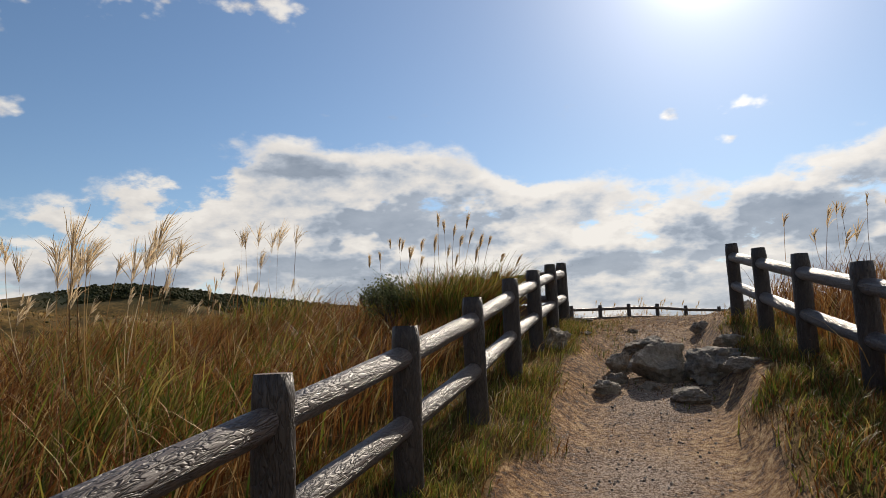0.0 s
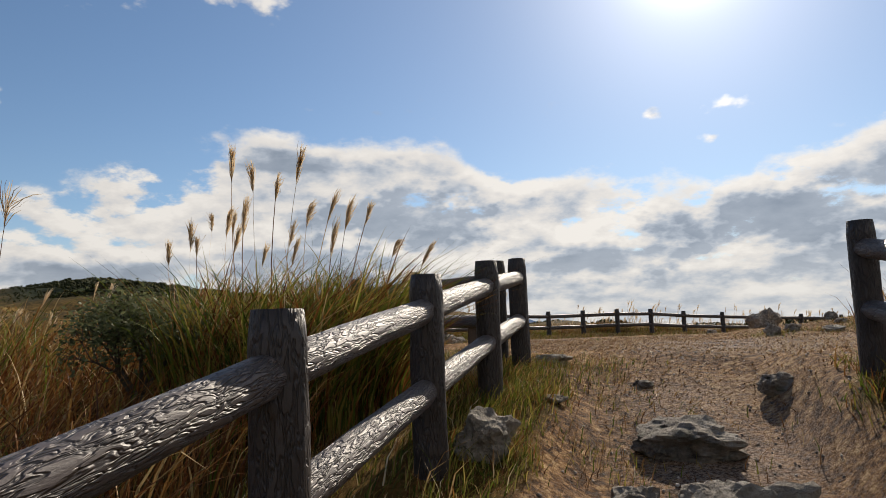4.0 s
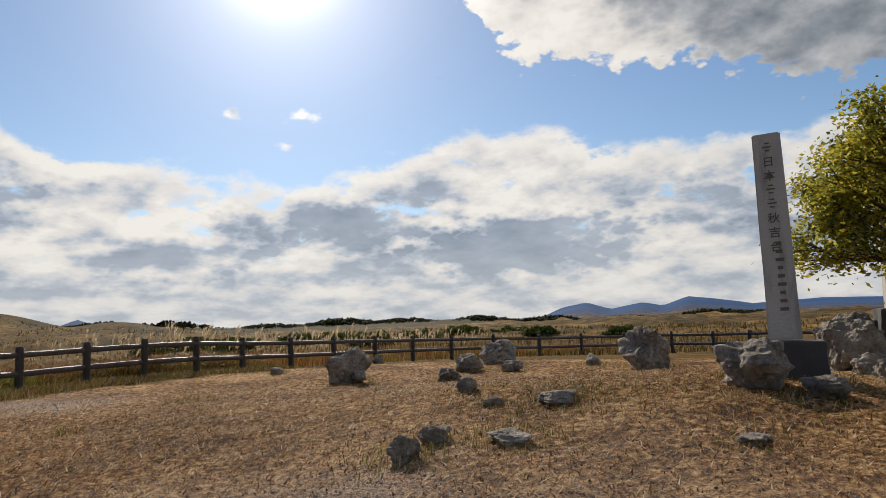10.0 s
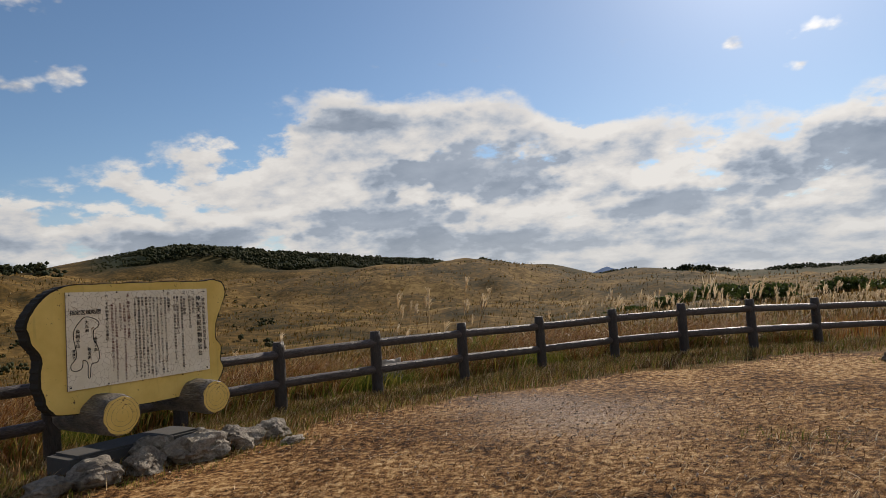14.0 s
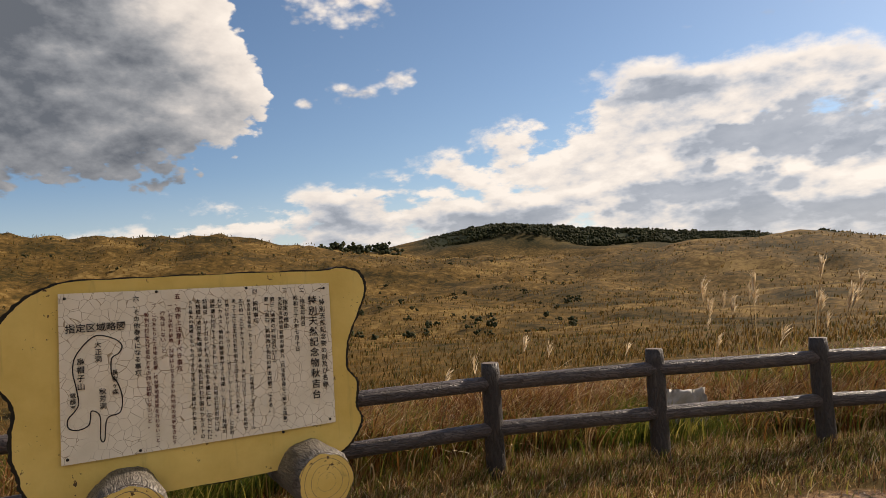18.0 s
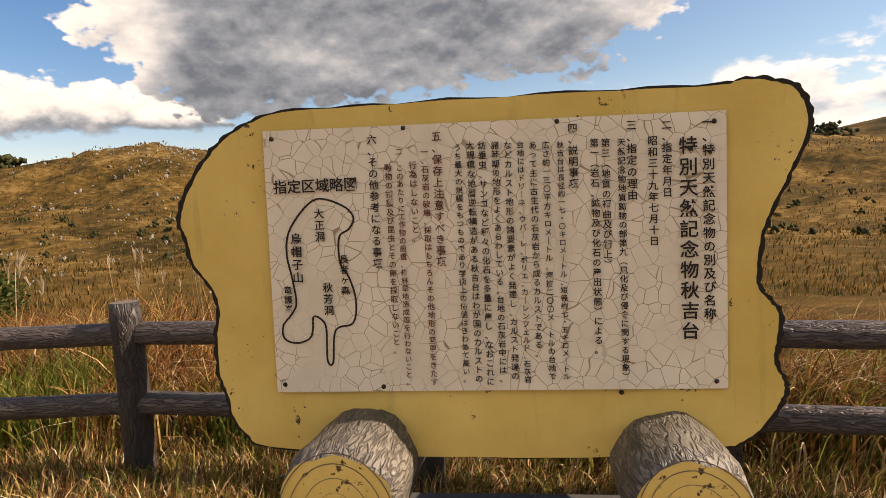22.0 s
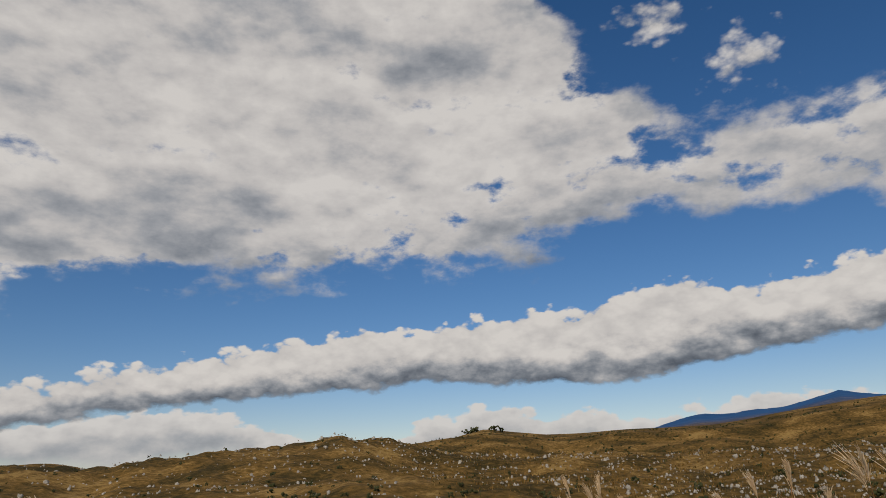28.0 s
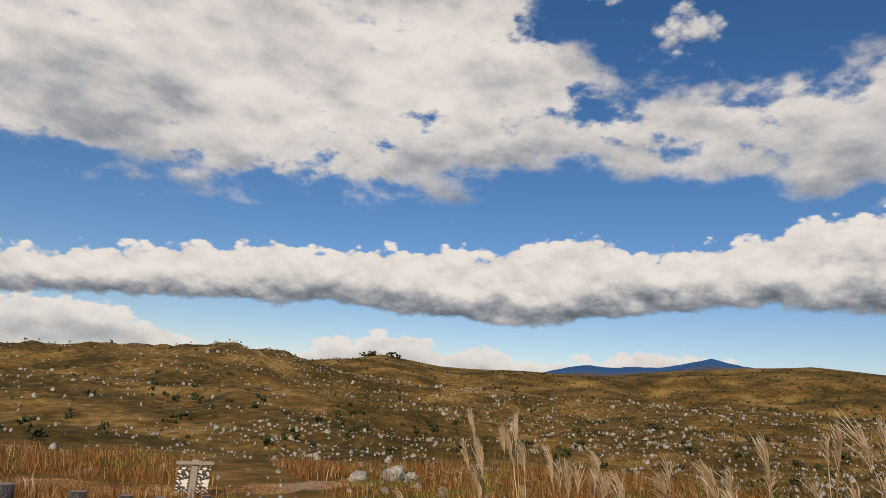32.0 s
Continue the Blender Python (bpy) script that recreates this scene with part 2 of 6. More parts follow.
    grey = sub(add(thick, 0.02), add(mul(sub(plane, plane_up), 2.2), mul(relief, 0.8)))
    grey = low(grey, add(0.62, mul(plane, 0.6)))
    full = lay(full, mul(mul(step(n, d, -0.2, 1.6), gaps), step(n, yaw, 12.0, 0.0)), n.math("MULTIPLY", grey, mul(step(n, d, 0.0, 3.0), 1.0), clamp=True), 0.45, 0.97, 1.0)
    # cloud high over the rocks in the east
    t, b = table(n, yaw, EAST_TOP), table(n, yaw, EAST_BASE)
    d = add(low(sub(t, up), sub(up, b)), mul(rough, 6.0))
    grey = add(mul(step(n, add(add(d, mul(wide, 6.0)), mul(step(n, yaw, -108.0, -128.0), 8.0)), 2.0, 11.0), 0.66), sub(0.05, mul(relief, 0.9)))
    full = lay(full, step(n, d, 0.0, 0.9), n.math("MULTIPLY", grey, 1.0, clamp=True), 0.2)
    # the great dark cloud over the board
    t, b = table(n, yaw, DARK_TOP), table(n, yaw, DARK_BASE)
    d = add(low(sub(t, up), sub(up, b)), mul(rough, 6.5))
    edge = low(sub(yaw, 46.0 - 60.0), mul(sub(99.0 - 60.0, yaw), 0.8))
    deep = low(add(sub(t, up), 4.0), add(edge, mul(sub(up, 14.0), -0.25)))
    grey = add(mul(step(n, add(deep, add(mul(wide, 12.0), mul(lump, 5.0))), 0.5, 11.0), add(add(0.80, mul(wide, 1.1)), mul(step(n, up, 8.0, 14.0), mul(step(n, yaw, 24.0, 8.0), 0.10)))), sub(0.03, mul(relief, 0.9)))
    full = lay(full, step(n, d, 0.0, 1.0), n.math("MULTIPLY", grey, 1.0, clamp=True), 0.3)
    # stray puffs
    puff = None
    for a, e, wa, we in PUFFS:
        r = oval(n, yaw, up, a, e, wa, we)
        puff = r if puff is None else low(puff, r)
    d = add(sub(1.15, puff), mul(rough, 2.6))
    full = lay(full, step(n, d, -0.15, 0.9), n.math("MULTIPLY", sub(0.16, mul(relief, 2.0)), 1.0, clamp=True), 0.2, 0.92)
    back = n.add("ShaderNodeBackground")
    n.put(back, "Color", full)
    n.put(back, "Strength", 0.1)
    out = n.add("ShaderNodeOutputWorld")
    world.node_tree.links.new(back.outputs[0], out.inputs[0])
    lamp = bpy.data.lights.new("sun", "SUN")
    lamp.energy, lamp.angle, lamp.color = 5.0, radians(0.5), (1.0, 0.91, 0.78)
    sun = new("sun", lamp)
    way = Vector(sunward)
    sun.matrix_world = look(way * 100, (0, 0, 0))


build_world()

# ---- the lie of the land ----
MID = (2.4, 20.0)
EYE = 3.25
RIDGE_NEAR = [(-180, 3.6), (-175, 2.9), (-169, 2.5), (-162, 1.7), (-154, 1.9), (-140, 1.4), (-110, 0.0), (-80, -1.2), (-20, -1.2), (-8, -0.2), (0, 2.0), (10, 2.3), (20, 2.0), (30, 2.5), (39, 3.6), (44, 4.6), (50, 5.7),
              (59, 5.9), (66, 6.1), (73, 6.6), (81, 5.1), (85.7, 4.1), (91, 5.2), (95, 4.6), (101, 3.3), (110, 1.4), (120, 0.6), (135, 0.5), (150, 0.8), (165, 1.2), (172, 2.0), (176, 2.9), (180, 3.6)]
RIDGE_FAR = [(-180, 2.2), (-165, 1.6), (-154, 2.2), (-130, 1.5), (-90, -1.1), (-46, -1.1), (-40, -0.6), (-20, -0.5), (-8, 0.1), (0, 1.7), (10, 2.8), (20, 4.2), (27, 5.2), (33, 4.7), (40, 3.8), (60, 3.0), (100, 3.0), (113, 3.1), (118, 3.9), (125, 3.5), (134, 4.4),
             (141, 3.9), (150, 2.9), (155, 3.0), (163, 3.0), (168, 3.65), (173, 2.6), (180, 2.2)]
RIDGE_BLUE = [(-180, 0.5), (-100, -1.2), (-78, -0.5), (-68, -0.1), (-63, -0.3), (-60, 0.25), (-58.2, 0.5), (-56.2, -0.15), (-54.6, 0.2), (-52, -0.25), (-50, 0.4), (-48, 0.05), (-45.6, -0.9), (-40, -0.8), (-12, -0.5), (-8.5, 0.65), (-6, -0.2), (60, 1), (102, 2.5), (104, 3.6), (108, 3.8), (112, 3.2), (116, 2.5), (137, 4.0), (140.6, 4.7), (144, 4.0),
              (148, 3.7), (151, 3.8), (155, 2.8), (162, 2.0), (180, 0.5)]


def smooth(v, a, b):
    t = np.clip((v - a) / (b - a), 0, 1)
    return t * t * (3 - 2 * t)


def fence_x(y):
    """The line of the west fence, beyond which the tall grass stands."""
    return np.interp(y, [-4, 4.19, 6.89, 10.99, 12.3, 13.4, 15.7, 17.35, 19.2, 20.8, 24.3, 28.0], [-2.85, -0.10, 0.80, 2.05, 1.06, 0.30, -1.30, -2.05, -1.43, -0.8, 1.6, 9.0])


def near_z(x, y):
    z = np.interp(y, [-30, -5, 0, 4.2, 6.9, 9.6, 11, 12.5, 15, 20], [-3.2, -0.85, -0.06, 0.62, 1.09, 1.53, 1.70, 1.76, 1.77, 1.78])
    d = np.hypot(x - 6, y - 19)
    z = z - 0.05 * np.maximum(d - 9, 0) * smooth(y, 12, 20)
    out = np.maximum(fence_x(y) - 0.8 - x, 0)
    z = z - 0.03 * out - 0.05 * np.maximum(out - 4, 0)
    z = z + 0.22 * np.exp(-((x - 9.2) ** 2 + (y - 17.2) ** 2) / 5) + 0.35 * np.exp(-((x - 10.7) ** 2 + (y - 14.6) ** 2) / 6)
    side = x - fence_x(y)
    z = z + (0.20 * smooth(side, 2.0, 2.5) + 0.25 * smooth(side, 3.0, 4.5)) * (1 - smooth(y, 9.5, 12)) * smooth(y, -6, 0)
    # the tread lies a little below the foot of the fence
    off = x - fence_x(y)
    z = z - 0.24 * smooth(off, 0.30, 0.85) * (1 - smooth(off, 1.9, 2.4)) * smooth(y, 1.5, 6.0) * (1 - smooth(y, 9.0, 12.5))
    return z


def ground_z(x, y):
    """Height of the ground at any place, near or far."""
    x, y = np.asarray(x, float), np.asarray(y, float)
    dx, dy = x - MID[0], y - MID[1]
    r = np.maximum(np.hypot(dx, dy), 0.01)
    a = np.degrees(np.arctan2(-dx, dy))
    s1, s2, s3 = (np.interp(a, *zip(*table)) for table in (RIDGE_NEAR, RIDGE_FAR, RIDGE_BLUE))
    lift = np.interp(a, [-110, -85, -10, 3, 12, 28, 38, 60, 85], [0, 0.55, 0.5, 0.35, 0.1, 0.0, -0.3, -0.3, 0])
    s1, s2, s3 = s1 + lift, s2 + lift, s3 + lift
    west = smooth(np.abs(((a - 100 + 180) % 360) - 180), 125, 95)
    e25, e60, e130 = -5.0 - 1.0 * west, -2.2 - 2.1 * west, -1.4 - 0.3 * west
    e130 = np.maximum(e130, s1 * 0.35 - 1.9)
    # ridges lie nearer where they stand higher
    rings = np.log([25, 60, 130, 260, 330, 640, 850, 2500, 4400])
    waves = np.sin(x * 0.021 + 1.3 * np.sin(y * 0.013)) * np.sin(y * 0.027 + 0.7 + np.sin(x * 0.017)) + 0.5 * np.sin(x * 0.063 + y * 0.031) * np.sin(y * 0.071 - x * 0.02 + 2)
    levels = [e25, e60, e130, s1, np.minimum(s1, s2) - 0.8, s2, np.minimum(s2, s3) - 0.6, s3, s3 * 0 - 2.0]
    lr = np.log(np.maximum(r, 1))
    e = levels[0] * np.ones_like(r)
    for k in range(len(rings) - 1):
        f = smooth(lr, rings[k], rings[k + 1]) if k else np.clip((lr - rings[k]) / (rings[k + 1] - rings[k]), 0, 1)
        e = np.where(lr >= rings[k], levels[k] * (1 - f) + levels[k + 1] * f, e)
    east = smooth(a, -14, -26) * smooth(a, -100, -85)
    bend = waves * (0.8 - 0.7 * east) * smooth(r, 50, 110) * (1 - 0.85 * smooth(np.abs(r - 265), 90, 20)) * (1 - 0.9 * smooth(r, 420, 620))
    far = EYE + r * np.tan(np.radians(e + bend))
    hummock = np.sin(x * 0.21 + 1.9 * np.sin(y * 0.13 + 1)) * np.sin(y * 0.19 + 1.6 * np.sin(x * 0.11)) + 0.5 * np.sin(x * 0.47 + 2 * np.sin(y * 0.31)) * np.sin(y * 0.53 + 1.4 * np.sin(x * 0.29))
    far = far + hummock * (0.25 + 0.004 * np.minimum(r, 260)) * smooth(r, 35, 70) * (1 - smooth(r, 300, 420))
    f = smooth(r, 20, 48)
    small = 0.02 * np.sin(x * 3.1 + 2 * np.sin(y * 1.7)) * np.sin(y * 2.7 + np.sin(x * 2.1)) + 0.012 * np.sin(x * 7.3 + y * 3.1) * np.sin(y * 6.7 - x * 2.2)
    return near_z(x, y) * (1 - f) + far * f + small * (1 - smooth(r, 25, 50))


def bare(x, y):
    """How trodden the ground is: 1 on the path and the clearing, 0 in grass."""
    edge = 0.25 * np.sin(x * 2.3 + 1.7 * np.sin(y * 1.1)) + 0.18 * np.sin(y * 3.7 + x)
    off = x - fence_x(y)
    lane = smooth(off, 0.28, 0.70 + edge * 0.5) * (1 - smooth(off, 2.0 + edge * 0.5, 2.6 + edge * 0.5))
    open_y = smooth(y, 9.5, 12.5)
    yard = smooth(off + edge * 0.6, 0.9, 1.8) * (1 - smooth(np.hypot((x - 7) / 1.25, y - 19.5), 9.0 + edge, 12.0 + edge))
    wide = smooth(off, 0.75, 1.25 + edge * 0.5) * (1 - smooth(off, 3.2, 7.5)) * smooth(y, 8.0, 10.5) * (1 - smooth(y, 12, 15))
    north = np.interp(x, [-2, 1.6, 5.2, 9, 12, 17, 24], [20.5, 24.3, 27.1, 28.3, 29.4, 31.3, 33.5]) - y
    yard = yard * smooth(north + edge, 0.7, 1.9)
    lower = 1 - smooth(np.abs(y + 15.6 + 0.05 * (x - 2) ** 2 - 0.25 * (x - 2)), 0.7, 1.5 + edge)
    lower = lower * smooth(x, -5.5, -3.5) * (1 - smooth(x, 9, 11))
    return np.maximum(np.maximum(np.maximum(lane * (1 - open_y) * smooth(y, -9, -7), yard * open_y), wide), lower)


def stony(x, y):
    """Grey chippings over the straw."""
    v = 0.9 * np.exp(-((x - 5.6) ** 2 / 5.0 + (y - 14.2) ** 2 / 4.0)) + 0.9 * np.exp(-((x - 5.2) ** 2 / 1.6 + (y - 23.6) ** 2 / 2.2)) + 0.7 * np.exp(-((x - 4.6) ** 2 / 2.0 + (y - 11.6) ** 2 / 3.0))
    v = v + 0.85 * np.exp(-((x - fence_x(y) - 1.35) ** 2) / 0.7) * (1 - smooth(y, 9, 12))
    return np.clip(v * (0.75 + 0.35 * np.sin(x * 1.9 + np.sin(y * 2.3)) * np.sin(y * 1.6)), 0, 1)

# ---- materials ----
def material(name, build, rough=0.9, metal=0.0, two=False):
    mat = bpy.data.materials.new(name)
    mat.use_nodes = True
    mat.node_tree.nodes.clear()
    n = Net(mat.node_tree)
    bsdf = n.add("ShaderNodeBsdfPrincipled")
    out = n.add("ShaderNodeOutputMaterial")
    mat.node_tree.links.new(bsdf.outputs[0], out.inputs[0])
    n.put(bsdf, "Roughness", rough)
    n.put(bsdf, "Metallic", metal)
    n.put(bsdf, "Specular IOR Level", 0.3)
    build(n, bsdf)
    return mat


def bump(n, bsdf, height, strength=0.5, distance=0.01):
    node = n.add("ShaderNodeBump")
    n.put(node, "Strength", strength)
    n.put(node, "Distance", distance)
    n.put(node, "Height", height)
    n.put(bsdf, "Normal", node.outputs[0])


def where(n):
    return n.add("ShaderNodeNewGeometry").outputs["Position"]


def local(n):
    return n.add("ShaderNodeTexCoord").outputs["Object"]


def chance(n):
    return n.add("ShaderNodeObjectInfo").outputs["Random"]


def island(n):
    return n.add("ShaderNodeNewGeometry").outputs["Random Per Island"]


def attribute(n, name):
    node = n.add("ShaderNodeAttribute")
    node.attribute_name = name
    return node.outputs["Fac"]


def ground_paint(n, b):
    p = where(n)
    big, mid, fine = n.noise(p, 0.035, 9, 0.68), n.noise(p, 0.6, 6, 0.65), n.noise(p, 24, 7, 0.7)
    grit = n.noise(p, 46, 5, 0.8)
    xyz = n.add("ShaderNodeSeparateXYZ")
    n.put(xyz, 0, p)
    fibre = None
    for turn in (0.35, 1.45, 2.5):
        lay = n.add("ShaderNodeCombineXYZ")
        n.put(lay, 0, n.math("ADD", n.math("MULTIPLY", xyz.outputs[0], 85 * math.cos(turn)), n.math("MULTIPLY", xyz.outputs[1], 85 * math.sin(turn))))
        n.put(lay, 1, n.math("ADD", n.math("MULTIPLY", xyz.outputs[0], -13 * math.sin(turn)), n.math("MULTIPLY", xyz.outputs[1], 13 * math.cos(turn))))
        n.put(lay, 2, turn * 7.0)
        one = n.noise(lay.outputs[0], 1.0, 3, 0.6, 0.4)
        fibre = one if fibre is None else n.math("MAXIMUM", fibre, one)
    far = n.ramp(n.math("ADD", n.math("MULTIPLY", big, 0.62), n.math("MULTIPLY", mid, 0.40)), [(0.42, (0.018, 0.017, 0.005)), (0.475, (0.064, 0.042, 0.012)), (0.54, (0.142, 0.082, 0.022)), (0.61, (0.28, 0.18, 0.062))])
    far = n.mix(n.math("MULTIPLY", fine, 0.4), far, (0.075, 0.048, 0.014, 1))
    straw = n.ramp(n.math("ADD", n.math("ADD", n.math("MULTIPLY", n.noise(p, 13, 6, 0.72), 0.60), n.math("MULTIPLY", fibre, 0.16)), n.math("MULTIPLY", mid, 0.24)), [(0.44, (0.026, 0.013, 0.007)), (0.495, (0.14, 0.066, 0.024)), (0.54, (0.33, 0.175, 0.066)), (0.60, (0.62, 0.42, 0.21))])
    chips = n.ramp(grit, [(0.41, (0.075, 0.054, 0.042)), (0.49, (0.27, 0.20, 0.155)), (0.57, (0.52, 0.43, 0.36))])
    yard = n.mix(attribute(n, "stony"), straw, chips)
    under = n.ramp(n.math("ADD", n.math("MULTIPLY", fine, 0.5), n.math("MULTIPLY", mid, 0.5)), [(0.35, (0.026, 0.021, 0.006)), (0.48, (0.085, 0.055, 0.014)), (0.56, (0.155, 0.085, 0.023)), (0.68, (0.26, 0.16, 0.055))])
    tone = n.mix(attribute(n, "near"), far, under)
    tone = n.mix(step(n, n.math("ADD", attribute(n, "bare"), n.math("MULTIPLY", n.math("SUBTRACT", mid, 0.5), 0.8)), 0.3, 0.7), tone, yard)
    # woods on the ranges, and aerial haze painted as blue on the farthest
    tone = n.mix(attribute(n, "woods"), tone, n.ramp(fine, [(0.3, (0.012, 0.018, 0.009)), (0.7, (0.04, 0.048, 0.02))]))
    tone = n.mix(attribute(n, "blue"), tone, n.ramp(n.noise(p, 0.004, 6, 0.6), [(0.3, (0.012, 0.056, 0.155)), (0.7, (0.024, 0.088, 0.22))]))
    n.put(b, "Base Color", tone)
    n.put(b, "Roughness", 0.95)
    n.put(b, "Specular IOR Level", 0.06)
    bump(n, b, n.math("ADD", n.math("ADD", n.math("MULTIPLY", fine, 0.5), n.math("MULTIPLY", fibre, 0.2)), n.math("MULTIPLY", grit, 0.6)), 0.9, 0.035)


def blade_paint(stops, shine=0.55, through_light=0.35):
    def build(n, b):
        tone = n.ramp(island(n), stops)
        tone = n.mix(n.math("MULTIPLY", n.noise(where(n), 3.0, 3), 0.35), tone, n.mix(0.55, tone, (0.02, 0.018, 0.006, 1)))
        n.put(b, "Base Color", tone)
        n.put(b, "Roughness", shine)
        n.put(b, "Specular IOR Level", 0.14)
        leaf = n.add("ShaderNodeBsdfTranslucent")
        n.put(leaf, 0, tone)
        both = n.add("ShaderNodeMixShader")
        n.put(both, 0, through_light)
        tree = n.tree
        out = next(o for o in tree.nodes if o.type == "OUTPUT_MATERIAL")
        tree.links.new(b.outputs[0], both.inputs[1])
        tree.links.new(leaf.outputs[0], both.inputs[2])
        tree.links.new(both.outputs[0], out.inputs[0])
    return build


def bark_paint(dark, light):
    """Moulded bark on concrete logs: wavy furrows along the log's own length (z)."""
    def build(n, b):
        p = n.vec("MULTIPLY", local(n), (1.0, 1.0, 0.22))
        ridge = n.math("ABSOLUTE", n.math("SUBTRACT", n.noise(p, 52.0, 2.0, 0.5, 0.6), 0.5))
        rut = step(n, ridge, 0.0, 0.11)
        fine = n.noise(p, 90, 5, 0.7)
        worn = n.noise(local(n), 5, 5, 0.6)
        tone = n.ramp(n.math("ADD", n.math("MULTIPLY", fine, 0.5), n.math("MULTIPLY", worn, 0.5)), [(0.3, dark), (0.7, light)])
        tone = n.mix(rut, n.mix(0.5, tone, (0.015, 0.012, 0.011, 1)), tone)
        n.put(b, "Base Color", tone)
        n.put(b, "Roughness", 0.5)
        n.put(b, "Specular IOR Level", 0.45)
        bump(n, b, n.math("ADD", rut, n.math("MULTIPLY", fine, 0.35)), 0.9, 0.008)
    return build


def rock_paint(n, b):
    p = where(n)
    tone = n.ramp(n.math("ADD", n.math("MULTIPLY", n.noise(p, 2.2, 6, 0.65), 0.55), n.math("MULTIPLY", n.noise(p, 16, 6, 0.7), 0.45)), [(0.35, (0.042, 0.035, 0.027)), (0.43, (0.18, 0.152, 0.122)), (0.55, (0.34, 0.30, 0.25)), (0.67, (0.52, 0.475, 0.41))])
    lichen = step(n, n.noise(p, 7, 4), 0.58, 0.66)
    tone = n.mix(n.math("MULTIPLY", lichen, 0.5), tone, (0.10, 0.10, 0.075, 1))
    n.put(b, "Base Color", tone)
    bump(n, b, n.math("ADD", n.noise(p, 24, 8, 0.72), n.math("MULTIPLY", n.noise(n.vec("MULTIPLY", p, (1.0, 1.0, 0.4)), 9, 4, 0.6, 0.8), 1.2)), 1.0, 0.05)


def chalk_paint(n, b):
    p = where(n)
    n.put(b, "Base Color", n.ramp(n.noise(p, 1.7, 6, 0.65), [(0.3, (0.10, 0.09, 0.075)), (0.55, (0.25, 0.235, 0.205)), (0.75, (0.42, 0.40, 0.36))]))
    bump(n, b, n.noise(p, 5, 6, 0.7), 0.8, 0.08)


def granite_paint(n, b):
    p = local(n)
    tone = n.ramp(n.noise(p, 160, 3, 0.8), [(0.35, (0.30, 0.29, 0.265)), (0.6, (0.56, 0.54, 0.50))])
    tone = n.mix(n.math("MULTIPLY", step(n, n.noise(n.vec("MULTIPLY", p, (6, 6, 0.7)), 1.6, 5), 0.5, 0.72), 0.45), tone, (0.12, 0.11, 0.095, 1))
    n.put(b, "Base Color", tone)
    bump(n, b, n.noise(p, 60, 5), 0.4, 0.004)


def plain(color, rough=0.8, vary=0.25, scale=12.0):
    def build(n, b):
        tone = n.mix(n.math("MULTIPLY", n.noise(local(n), scale, 6, 0.65), vary * 2), color + (1,), tuple(c * 0.45 for c in color) + (1,))
        n.put(b, "Base Color", tone)
        n.put(b, "Roughness", rough)
        bump(n, b, n.noise(local(n), scale * 6, 5), 0.35, 0.004)
    return build


def yellow_paint(n, b):
    """Mustard paint on cement, chipped at a few places and stained below."""
    p = local(n)
    tone = n.ramp(n.noise(p, 2.2, 5, 0.6), [(0.35, (0.66, 0.46, 0.115)), (0.65, (0.80, 0.59, 0.18))])
    chip = step(n, n.math("ADD", n.math("MULTIPLY", n.noise(p, 30, 5, 0.7), 0.55), n.math("MULTIPLY", n.noise(p, 4.0, 2), 0.45)), 0.60, 0.615)
    tone = n.mix(chip, tone, (0.10, 0.06, 0.03, 1))
    streak = step(n, n.noise(n.vec("MULTIPLY", p, (9, 9, 1.2)), 1.6, 5), 0.56, 0.75)
    tone = n.mix(n.math("MULTIPLY", streak, 0.4), tone, (0.22, 0.17, 0.07, 1))
    n.put(b, "Base Color", tone)
    n.put(b, "Roughness", 0.75)
    bump(n, b, n.math("SUBTRACT", n.noise(p, 45, 5), chip), 0.4, 0.003)


def panel_paint(n, b):
    """Off-white enamel, crazed all over by fine brown cracks."""
    p = local(n)
    crack = n.add("ShaderNodeTexVoronoi")
    crack.feature = "DISTANCE_TO_EDGE"
    n.put(crack, "Vector", n.vec("ADD", p, n.vec("MULTIPLY", n.add("ShaderNodeTexNoise").outputs[1], (0.05, 0.05, 0.05))))
    n.put(crack, "Scale", 20.0)
    line = step(n, crack.outputs[0], 0.026, 0.006)
    some = step(n, n.noise(p, 5, 3), 0.32, 0.55)
    tone = n.ramp(n.noise(p, 5, 5), [(0.3, (0.74, 0.66, 0.50)), (0.7, (0.86, 0.78, 0.63))])
    tone = n.mix(n.math("MULTIPLY", line, some), tone, (0.36, 0.27, 0.16, 1))
    n.put(b, "Base Color", tone)
    n.put(b, "Roughness", 0.6)
    bump(n, b, n.math("SUBTRACT", 1.0, line), 0.3, 0.002)


M_GROUND = material("ground", ground_paint)
M_GOLD = material("dry_grass", blade_paint([(0.0, (0.07, 0.026, 0.010)), (0.3, (0.18, 0.064, 0.018)), (0.6, (0.29, 0.125, 0.034)), (0.85, (0.42, 0.225, 0.068)), (1.0, (0.56, 0.42, 0.20))], 0.55, 0.27))
M_GREEN = material("green_grass", blade_paint([(0.0, (0.05, 0.08, 0.012)), (0.45, (0.13, 0.165, 0.022)), (0.75, (0.29, 0.25, 0.045)), (1.0, (0.46, 0.35, 0.11))]))
M_FAR = material("far_grass", blade_paint([(0.0, (0.035, 0.026, 0.006)), (0.4, (0.12, 0.064, 0.015)), (0.8, (0.22, 0.125, 0.034)), (1.0, (0.36, 0.25, 0.09))]))
M_FAR_GREEN = material("far_green", blade_paint([(0.0, (0.03, 0.036, 0.008)), (0.6, (0.07, 0.07, 0.016)), (1.0, (0.15, 0.12, 0.035))]))
